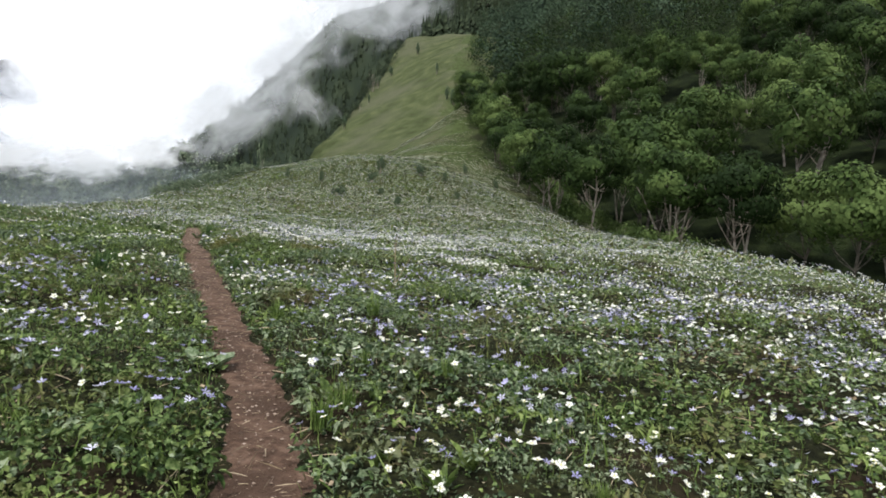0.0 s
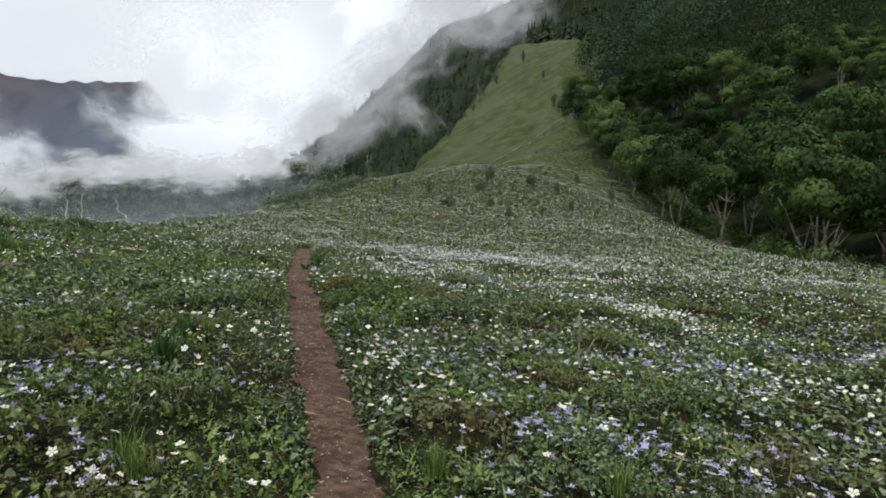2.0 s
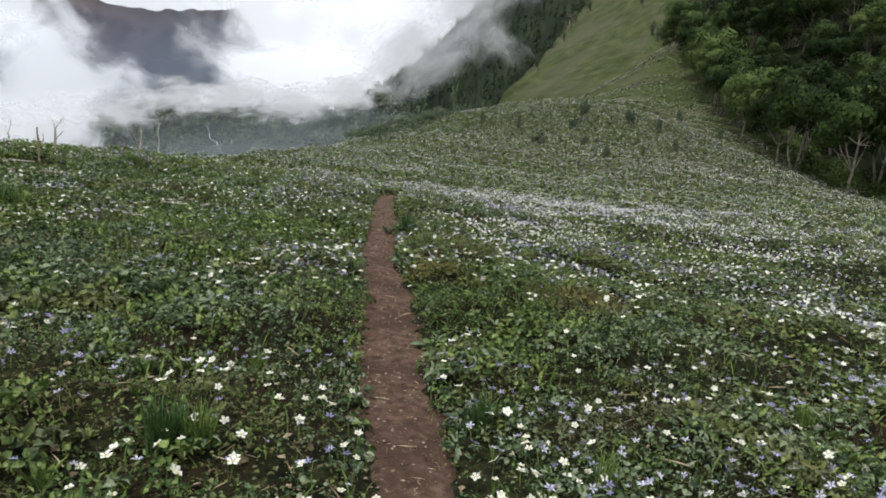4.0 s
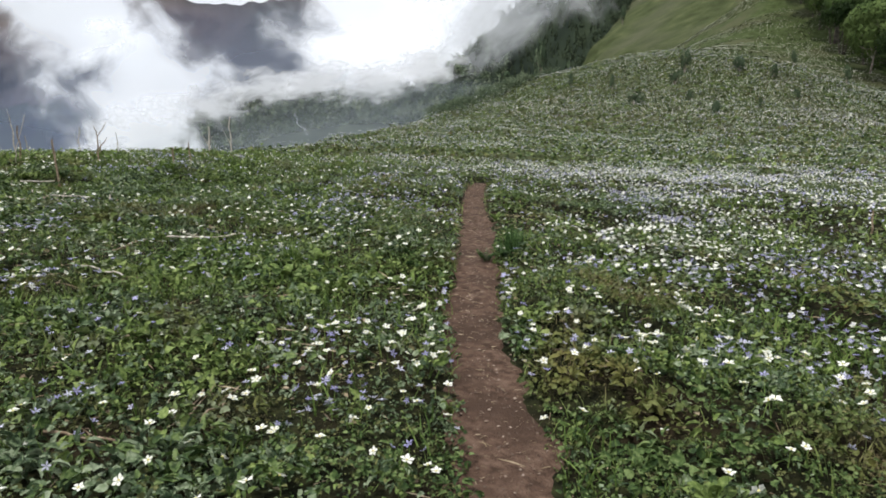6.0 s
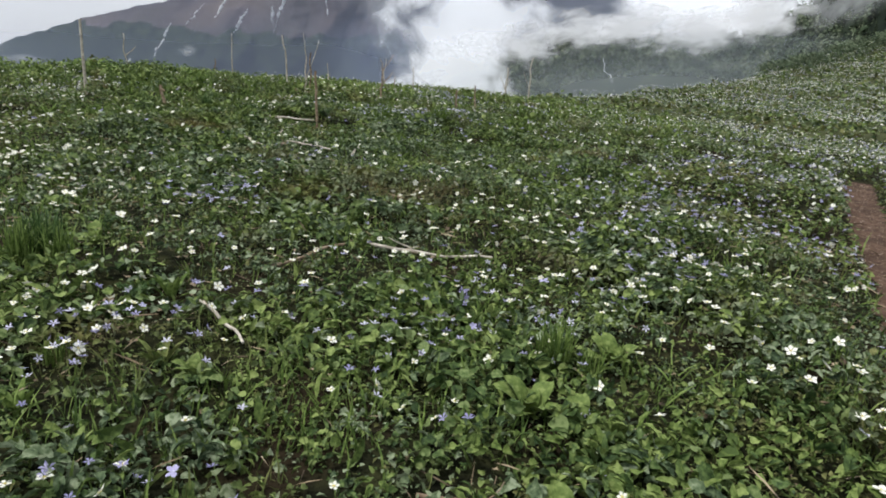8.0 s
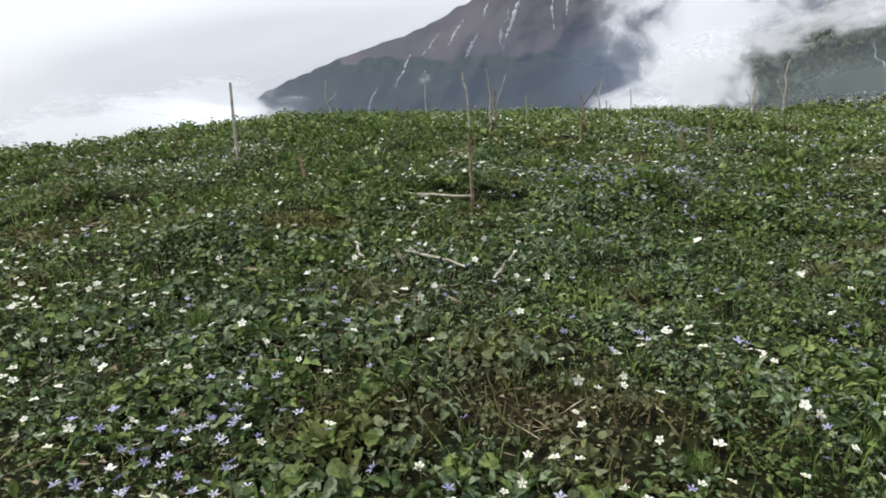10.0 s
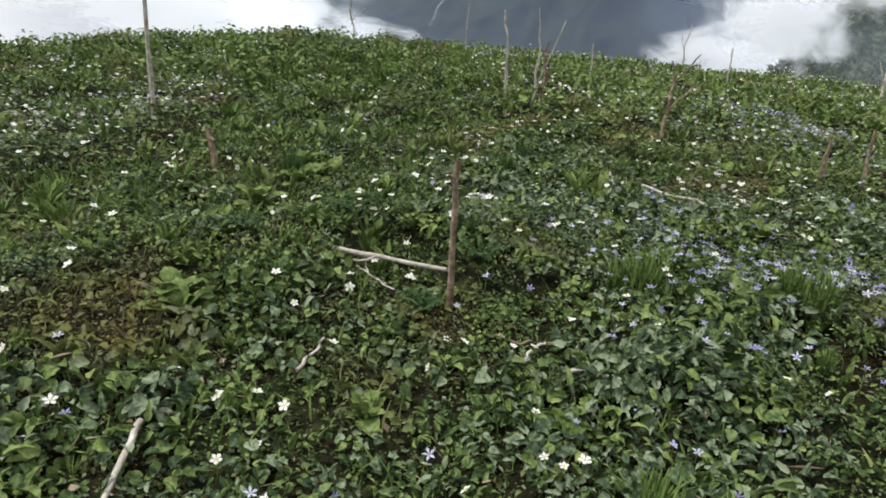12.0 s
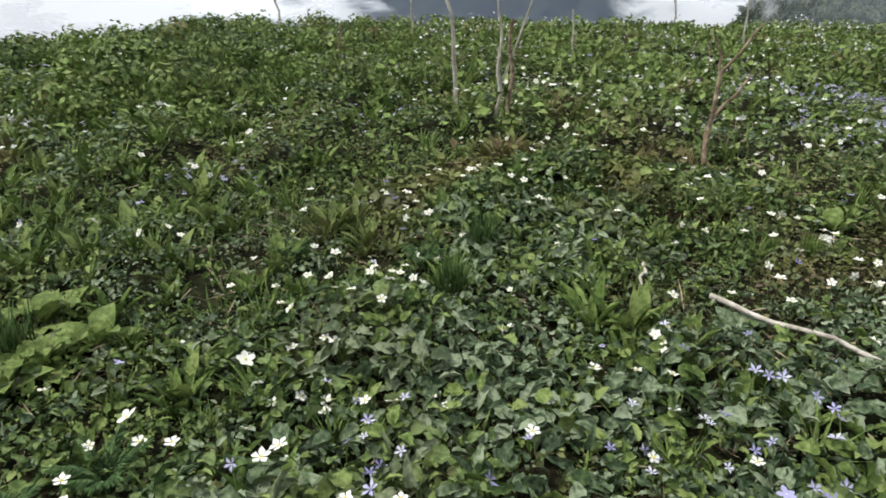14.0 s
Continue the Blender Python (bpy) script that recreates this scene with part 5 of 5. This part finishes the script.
def stick(name, x, y, height, lean, r, mat, label, category, bend=0.012, twigs=(), sink=0.12):
    """A dead stem standing in the meadow, with its side twigs: each (height share, sideways x, sideways y, rise)."""
    z = soil(x, y)
    top = (x + lean[0], y + lean[1], z + height)
    ob = new(name)
    ob.location = (x, y, z)
    v, f, p = crooked((x, y, z - sink), top, r * 1.25, r * 0.8, bend)
    mesh_of("stem", v - np.array([x, y, z]), f, mat, flat=False, parent=ob)
    for share, tx, ty, rise in twigs:
        q = p[int(share * (len(p) - 1))]
        v, f, _ = crooked(q, q + np.array([tx, ty, rise]), r * 0.7, r * 0.4, bend * 0.8, 6, 5)
        mesh_of("twig", v - np.array([x, y, z]), f, mat, flat=False, parent=ob)
    return tagged(ob, label, category, group="dead stems standing in the meadow")


stick("pole", -16.42, 12.10, 2.63 - soil(-16.42, 12.10), (-0.03, 0.02), 0.021, M_DEADWOOD, "straight pale grey wooden pole stuck in the meadow", "pole", 0.004)
stick("broken_stem", -12.98, 14.72, 2.09 - soil(-12.98, 14.72), (-0.06, 0.01), 0.017, M_DARKWOOD, "broken brown dead stem with a split top", "dead stem", 0.008, twigs=((0.95, 0.03, -0.03, 0.05),))
stick("dead_sapling", -16.6, 17.08, 2.08 - soil(-16.6, 17.08), (-0.06, 0.05), 0.017, M_DARKWOOD, "crooked dead sapling with a forked top", "dead sapling", 0.02, twigs=((0.7, -0.05, 0.25, 0.26), (1.0, 0.03, 0.22, 0.30), (1.0, -0.02, -0.05, 0.22)))
stick("dead_sapling", -18.05, 15.67, 2.64 - soil(-18.05, 15.67), (0.0, -0.08), 0.016, M_DEADWOOD, "kinked pale grey dead sapling", "dead sapling", 0.03)
stick("dead_sapling", -17.8, 15.95, 2.25 - soil(-17.8, 15.95), (0.0, 0.02), 0.015, M_DEADWOOD, "forked dead sapling with two pale arms", "dead sapling", 0.015, twigs=((1.0, 0.02, -0.06, 0.42), (0.5, 0.03, 0.26, 0.72)))
stick("dead_shrub", -17.75, 16.02, 0.75, (0.0, 0.03), 0.016, M_DARKWOOD, "short dark dead stem", "dead stem")
stick("dead_shrub", -23.67, 15.6, 1.25, (0.0, 0.03), 0.014, M_DEADWOOD, "thin pale dead stem on the brow", "dead stem", 0.02)
stick("dead_shrub", -20.3, 14.65, 0.58, (0.0, -0.02), 0.015, M_DARKWOOD, "short dark dead stem on the brow", "dead stem")
stick("dead_shrub", -21.4, 17.6, 0.62, (0.0, -0.03), 0.013, M_DEADWOOD, "thin pale dead stem on the brow", "dead stem", twigs=((0.6, 0.0, 0.07, 0.14),))
stick("dead_shrub", -22.2, 20.4, 0.75, (0.0, -0.05), 0.015, M_DEADWOOD, "thin pale dead stem on the brow", "dead stem")
stick("dead_sapling", -23.6, 24.4, 1.1, (0.0, 0.05), 0.03, M_DEADWOOD, "bare forked sapling on the brow", "dead sapling", 0.03, twigs=((0.45, 0.0, -0.2, 0.5), (0.6, 0.0, 0.14, 0.3)))
stick("dead_shrub", -15.5, 18.15, 0.42, (0.0, -0.02), 0.02, M_DARKWOOD, "short thick dark stump of a dead stem", "dead stem")
stick("dead_shrub", -14.9, 13.09, 0.34, (-0.02, -0.03), 0.026, M_DARKWOOD, "short broken brown stump in the herbs", "dead stem", twigs=((0.9, 0.05, 0.04, -0.02),))
stick("dead_shrub", -20.9, 19.2, 0.5, (0.02, 0.02), 0.012, M_DARKWOOD, "thin dark dead stem", "dead stem")
stick("dead_shrub", -3.0, 20.26, 0.3, (0.0, 0.0), 0.012, M_DARKWOOD, "short dark dead stem among the flowers", "dead stem")
stick("dry_stalk", -0.09, 11.1, 0.55, (0.0, 0.0), 0.008, M_STRAW, "dry pale plant stalk with a side shoot", "dry stalk", 0.004, twigs=((0.35, 0.22, 0.0, 0.38),))
stick("dead_sapling", -26.5, 13.2, 1.2, (0.05, -0.12), 0.02, M_DEADWOOD, "bare leaning sapling on the brow", "dead sapling", 0.04, twigs=((0.5, 0.0, 0.3, 0.3),))
stick("dead_sapling", -27.5, 21.6, 1.3, (0.0, 0.1), 0.018, M_DEADWOOD, "bare pale sapling on the brow", "dead sapling", 0.04, twigs=((0.5, 0.1, -0.2, 0.4),))

stick("dead_shrub", -15.6, 18.6, 0.5, (0.0, -0.03), 0.016, M_DARKWOOD, "short dark dead stem among the flowers", "dead stem")
stick("dead_sapling", -26.0, 27.0, 1.7, (0.0, 0.12), 0.028, M_DEADWOOD, "bare forked sapling on the brow", "dead sapling", 0.04, twigs=((0.4, 0.0, -0.3, 0.6),))


def branch(a, b, r, mat, label, twigs=0, lift=0.065, bend=0.012):
    """A dead branch lying on the plants."""
    pa, pb = [(*q, soil(*q) + lift * (0.6 if mat is M_DARKWOOD else 1.0)) for q in (a, b)]
    ob = new("fallen_branch")
    ob.location = pa
    v, f, p = crooked(pa, pb, r, r * 0.6, bend)
    mesh_of("wood", v - np.array(pa), f, mat, flat=False, parent=ob)
    for k in range(twigs):
        q = p[3 + 2 * k]
        v, f, _ = crooked(q, q + SR.randn(3) * [0.12, 0.12, 0.02] + [0, 0, 0.03], r * 0.5, r * 0.2, bend, 5, 5)
        mesh_of("twig", v - np.array(pa), f, mat, flat=False, parent=ob)
    return tagged(ob, label, "branch", group="dead branches on the ground")


for a, b, r, mat, lab, tw in [
        ((-15.03, 16.37), (-14.45, 16.8), 0.013, M_DEADWOOD, "long pale fallen branch lying on the herbs", 0),
        ((-8.0, 12.9), (-8.41, 13.56), 0.012, M_DARKWOOD, "crooked brown fallen branch across a bare patch", 1),
        ((-8.22, 13.58), (-7.85, 14.24), 0.011, M_DEADWOOD, "grey fallen branch among violet flowers", 1),
        ((-11.62, 13.97), (-11.22, 14.34), 0.013, M_DEADWOOD, "pale fallen branch on the soil", 1),
        ((-11.49, 14.76), (-10.99, 14.48), 0.016, M_DEADWOOD, "bent pale fallen branch stripped of bark", 0),
        ((-13.36, 14.12), (-13.22, 14.75), 0.016, M_DEADWOOD, "pale fallen branch at the foot of a broken stem", 1),
        ((-12.45, 14.99), (-12.64, 15.14), 0.008, M_DEADWOOD, "short pale twig on the ground", 0),
        ((-12.41, 15.17), (-12.30, 15.37), 0.009, M_DEADWOOD, "short pale twig on the ground", 0),
        ((-12.34, 14.09), (-12.55, 14.18), 0.009, M_DEADWOOD, "short pale twig on the ground", 0),
        ((-11.6, 12.8), (-11.44, 13.08), 0.014, M_DARKWOOD, "brown piece of fallen branch", 0),
        ((-7.62, 12.56), (-7.18, 12.65), 0.010, M_DEADWOOD, "thin pale fallen branch in the herbs", 0),
        ((-4.87, 11.68), (-5.12, 11.95), 0.007, M_DARKWOOD, "thin dead twig beside the path", 1),
        ((-4.85, 11.76), (-5.0, 12.06), 0.006, M_DARKWOOD, "thin dead twig beside the path", 1),
        ((-12.0, 13.62), (-11.5, 13.66), 0.013, M_DEADWOOD, "pale fallen branch in the herbs", 0),
        ((-15.34, 16.2), (-15.05, 16.08), 0.009, M_DEADWOOD, "short pale twig on the herbs", 0),
        ((-6.15, 12.94), (-5.9, 13.35), 0.009, M_DARKWOOD, "thin brown fallen branch in the herbs", 1),
        ((-12.69, 14.9), (-12.63, 15.24), 0.007, M_DARKWOOD, "thin brown twig on bare soil", 0),
        ((-14.55, 12.95), (-14.3, 13.3), 0.009, M_DEADWOOD, "thin pale twig across a bare patch", 1),
        ((-13.85, 13.65), (-13.55, 14.0), 0.007, M_DARKWOOD, "thin brown twig on bare soil", 1),
        ((-13.55, 15.6), (-13.25, 15.66), 0.007, M_DEADWOOD, "short pale twig on the ground", 0),
        ((-13.3, 14.25), (-13.05, 14.45), 0.006, M_DEADWOOD, "thin pale twig on bare soil", 1),
        ((-5.25, 11.3), (-4.95, 11.5), 0.007, M_DARKWOOD, "thin dead twig beside the path", 2),
        ((-13.9, 15.6), (-13.75, 15.95), 0.008, M_DARKWOOD, "thin brown twig on bare soil", 0)]:
    branch(a, b, r, mat, lab, tw)

# a pale split piece of wood lying on the soil
bm = bmesh.new()
bmesh.ops.create_icosphere(bm, subdivisions=2, radius=0.05)
for v in bm.verts:
    v.co = Vector((v.co.x * 0.9, v.co.y * 0.55, v.co.z * 0.5)) + noise.noise_vector(v.co * 25) * 0.012
chip = part("stone", bm, M_STONE)
chip.location = (-11.58, 13.92, soil(-11.58, 13.92) + 0.04)
tagged(chip, "small pale stone lying among the herbs", "stone")


def leaf_mesh(name, length, width, arch, mat, rows=7):
    """One leaf with a folded midrib, arching outwards along +y."""
    t = np.linspace(0, 1, rows)
    w = width * np.sin(np.pi * np.clip(0.06 + 0.94 * t, 0, 1)) ** 0.8
    yy = length * (t * 0.55 + 0.45 * t ** 2) * arch
    zz = length * (t - 0.45 * t ** 2) * (1.25 - arch)
    v = []
    for s in (-1, -0.5, 0, 0.5, 1):
        v.append(np.stack([s * w, yy, zz + 0.22 * w * abs(s) + 0.02 * length * np.sin(7 * t + s * 2) * abs(s)], 1))
    me = mesh_of(name, np.concatenate(v), grid_faces(5, rows), mat, flat=False)
    data = me.data
    bpy.data.objects.remove(me)
    return data


LEAVES = [leaf_mesh("leaf", 0.15, 0.026, 0.45, M_HERB_LIGHT), leaf_mesh("leaf", 0.12, 0.03, 0.8, M_HERB_LIGHT),
          leaf_mesh("leaf", 0.10, 0.034, 0.9, M_HERB_GREY), leaf_mesh("leaf", 0.08, 0.03, 0.7, M_HERB)]


def leafy_plant(seed, choice, count, label):
    """A plant of separate broad leaves round one root."""
    r = np.random.RandomState(seed)
    ob = new("leafy_plant")
    for k in range(count):
        lf = new("leaf", LEAVES[choice[k % len(choice)]])
        lf.parent = ob
        s = 0.7 + 0.6 * r.rand()
        lf.matrix_local = Matrix.Rotation(6.283 * k / count + r.randn() * 0.3, 4, "Z") @ Matrix.Rotation(r.randn() * 0.2, 4, "X") @ Matrix.Translation((0, 0.008, 0)) @ Matrix.Scale(s, 4)
    return tagged(ob, label, "plant", group="leafy plants in the meadow")


PLANTS = [leafy_plant(1, (0, 0, 1), 11, "upright plant with light yellow-green pointed leaves"),
          leafy_plant(2, (1, 0), 9, "spreading plant with fresh green broad leaves"),
          leafy_plant(3, (2, 3), 8, "low plant with rounded grey-green leaves"),
          leafy_plant(4, (0, 1, 2), 10, "bushy plant with mixed light green leaves")]


def place(protos, x, y, scale, k, sink=0.0):
    proto = protos[k % len(protos)]
    m = Matrix.Translation((x, y, soil(x, y) + 0.3 * float(tuft(x, y)) - sink)) @ Matrix.Rotation(SR.rand() * 6.283, 4, "Z") @ Matrix.Scale(scale, 4)
    if not proto.get("set_down"):
        proto["set_down"] = 1
        proto.matrix_world = m
        return proto
    return copy_thing(proto, m)


spots = [(-6.32, 13.66, 0, 1.2), (-6.2, 13.75, 1, 1.1), (-6.45, 13.55, 0, 1.2), (-12.94, 13.45, 0, 1.4), (-12.8, 13.5, 0, 1.3), (-14.82, 13.8, 0, 1.3), (-14.7, 13.72, 0, 1.2),
         (-14.95, 13.95, 0, 1.3), (-15.12, 13.69, 0, 1.4), (-14.21, 13.54, 0, 1.4), (-8.76, 12.05, 2, 1.3), (-8.6, 12.15, 1, 1.1), (-14.3, 15.6, 2, 0.8), (-14.1, 15.85, 2, 0.7),
         (-0.01, 6.95, 2, 1.2), (0.05, 7.1, 2, 1.3), (-5.9, 13.3, 0, 1.0), (-5.8, 13.55, 1, 0.9)]
wx_, wy_ = strew(1.5, 0.3, 2.6, NEARBOX, BARE)
for k in range(min(62, len(wx_))):
    spots.append((wx_[k], wy_[k], int(SR.randint(4)), 0.65 + 0.5 * SR.rand()))
for x, y, kind, s in spots:
    place([PLANTS[kind]], x, y, s, 0)


def grass_tuft(seed, blades, height, mat, label):
    r = np.random.RandomState(seed)
    vs, fs, k = [], [], 0
    for _ in range(blades):
        th, out, h = r.rand() * 6.283, abs(r.randn()) * 0.35, height * (0.5 + 0.6 * r.rand())
        d, side = np.array([math.cos(th), math.sin(th), 0]), np.array([-math.sin(th), math.cos(th), 0])
        base = d * 0.05 * r.rand() + side * 0.03 * r.randn()
        for i, t in enumerate((0, 0.4, 0.75, 1.0)):
            c = base + d * out * h * t * t + np.array([0, 0, h * t * (1 - 0.18 * out * t)])
            w = 0.0048 * (1 - t) ** 0.6 + 0.0003
            vs += [c - side * w, c + side * w]
            if i:
                fs.append((k + 2 * i - 2, k + 2 * i - 1, k + 2 * i + 1, k + 2 * i))
        k += 8
    return tagged(mesh_of("grass_tuft", np.array(vs), np.array(fs), mat), label, "grass tuft", group="grass tufts in the meadow")


TUFTS = [grass_tuft(21, 85, 0.20, M_GRASS, "dense tuft of fresh green grass"), grass_tuft(22, 60, 0.15, M_GRASS, "small tuft of green grass"),
         grass_tuft(23, 110, 0.24, M_FERN, "thick dark green grass clump")]
for x, y, kind, s in [(-8.6, 11.9, 2, 1.2), (-8.45, 11.98, 0, 1.1), (-8.52, 11.8, 0, 1.1), (-2.86, 9.57, 2, 0.9), (-2.75, 9.65, 0, 0.9), (-5.72, 15.8, 2, 1.0), (-5.6, 15.62, 2, 0.9), (1.07, 6.38, 0, 0.8),
                      (1.15, 6.5, 1, 0.9), (-12.83, 16.48, 0, 1.2), (-12.95, 16.4, 0, 1.1), (-11.65, 15.29, 0, 1.0), (-11.75, 15.35, 1, 1.0), (-6.72, 13.86, 0, 1.1), (-6.6, 13.95, 1, 1.0), (-15.24, 15.31, 0, 0.9),
                      (-0.26, 8.46, 0, 0.8), (0.6, 8.41, 0, 0.7), (-2.0, 10.68, 2, 0.7), (-2.4, 8.9, 2, 0.9), (-2.5, 9.05, 0, 0.8), (1.2, 12.7, 0, 0.9), (1.35, 12.6, 2, 0.8), (1.05, 12.85, 0, 0.8), (-13.0, 15.7, 0, 1.2), (-13.1, 15.6, 0, 1.0), (-15.2, 15.3, 2, 0.8), (-15.6, 15.5, 2, 0.8), (-14.9, 13.65, 2, 0.9)] + [(wx_[k], wy_[k], int(SR.randint(2)), 0.5 + 0.4 * SR.rand()) for k in range(62, min(104, len(wx_)))]:
    place([TUFTS[kind]], x, y, s, 0)


def fern(seed):
    """A feathery plant: fronds of small leaflets."""
    r = np.random.RandomState(seed)
    ob = new("feathery_plant")
    for k in range(24):
        th, L = 6.283 * k / 24 * 1.62 + r.randn() * 0.35, 0.05 + 0.09 * r.rand()
        d, side = np.array([math.cos(th), math.sin(th), 0]), np.array([-math.sin(th), math.cos(th), 0])
        vs, fs = [], []
        for i, t in enumerate(np.linspace(0.15, 1, 16)):
            c = d * L * (0.3 * t + 0.3 * t * t) + np.array([0, 0, L * (1.15 * t - 0.45 * t * t)])
            for s in (-1, 1):
                e = side * s * 0.012 * math.sin(math.pi * min(1, 0.15 + 0.85 * (1 - t))) + d * 0.02
                n = len(vs)
                vs += [c, c + e * 0.5 + d * 0.008, c + e + np.array([0, 0, 0.006 * r.randn()]), c + e * 0.5 - d * 0.006]
                fs.append((n, n + 1, n + 2, n + 3))
        mesh_of("frond", np.array(vs), np.array(fs), M_FERN, parent=ob)
    return tagged(ob, "low feathery green plant with divided leaves", "plant", group="feathery plants in the meadow")


FERNS = [fern(31), fern(32)]
for k, (x, y, s) in enumerate([(-5.6, 15.5, 1.6), (-5.75, 15.4, 1.4), (-13.2, 14.9, 1.2), (-12.9, 14.6, 1.1), (-15.5, 15.2, 1.0), (-14.03, 14.06, 1.3), (-13.9, 14.2, 1.1), (-12.97, 14.56, 0.9), (-14.2, 14.25, 1.2), (-9.0, 12.2, 1.0), (-13.1, 13.9, 0.9), (-10.2, 14.9, 0.8), (-7.9, 12.3, 0.8), (-15.6, 14.6, 1.0), (-13.6, 13.6, 1.0)]):
    place(FERNS, x, y, 0.85 * s, k)


def petal_data(name, length, width, mat):
    t = np.linspace(0, 1, 5)
    w = width * np.array([0.25, 0.8, 1.0, 0.85, 0.25])
    v = [np.stack([s * w, 0.1 * length + length * t, 0.22 * length * t ** 1.5 + 0.08 * w * abs(s)], 1) for s in (-1, 0, 1)]
    ob = mesh_of(name, np.concatenate(v), grid_faces(3, 5), mat, flat=False)
    data = ob.data
    bpy.data.objects.remove(ob)
    return data


def flower(name, seed, length, width, mat, centre, label):
    """A single flower: five petals round a centre, on a thin stem."""
    r = np.random.RandomState(seed)
    ob = new(name)
    h = 0.10 + 0.02 * r.rand()
    data = petal_data("petal", length, width, mat)
    tip = Matrix.Translation((0, 0, h)) @ Matrix.Rotation(0.5 * r.randn(), 4, "X")
    for k in range(5):
        p = new("petal", data)
        p.parent = ob
        p.matrix_local = tip @ Matrix.Rotation(6.283 * k / 5 + 0.1 * r.randn(), 4, "Z") @ Matrix.Rotation(0.15 * r.randn(), 4, "X")
    bm = bmesh.new()
    bmesh.ops.create_icosphere(bm, subdivisions=1, radius=length * 0.22)
    c = part("centre", bm, centre, ob, "yellow centre" if centre is M_YELLOW else "")
    c.matrix_local = tip @ Matrix.Diagonal((1, 1, 0.6, 1))
    v, f = tube([(0.004, 0.002, -0.04), (0.003, 0.004, h * 0.5), (0, 0, h)], [0.0012, 0.0011, 0.0009], 5)
    mesh_of("stem", v, f, M_GRASS, parent=ob)
    return tagged(ob, label, "flower", group=name.replace("_", " ") + "s near the path")


WHITE_FLOWERS = [flower("white_flower", 51 + i, 0.020, 0.0085, M_WHITE, M_YELLOW, "open white five-petalled flower with a yellow centre") for i in range(4)]
VIOLET_FLOWERS = [flower("violet_flower", 61 + i, 0.018, 0.0068, M_VIOLET, M_VIOLET, "pale violet-blue five-petalled flower on a thin stem") for i in range(3)]
fx_, fy_ = strew(5, 0.25, 2.0, NEARBOX, WHITES)
for k in range(min(95, len(fx_))):
    place(WHITE_FLOWERS, fx_[k], fy_[k], 0.85 + 0.4 * SR.rand(), k)
fx_, fy_ = strew(5, 0.25, 2.0, NEARBOX, VIOLETS)
for k in range(min(70, len(fx_))):
    place(VIOLET_FLOWERS, fx_[k], fy_[k], 0.85 + 0.4 * SR.rand(), k)
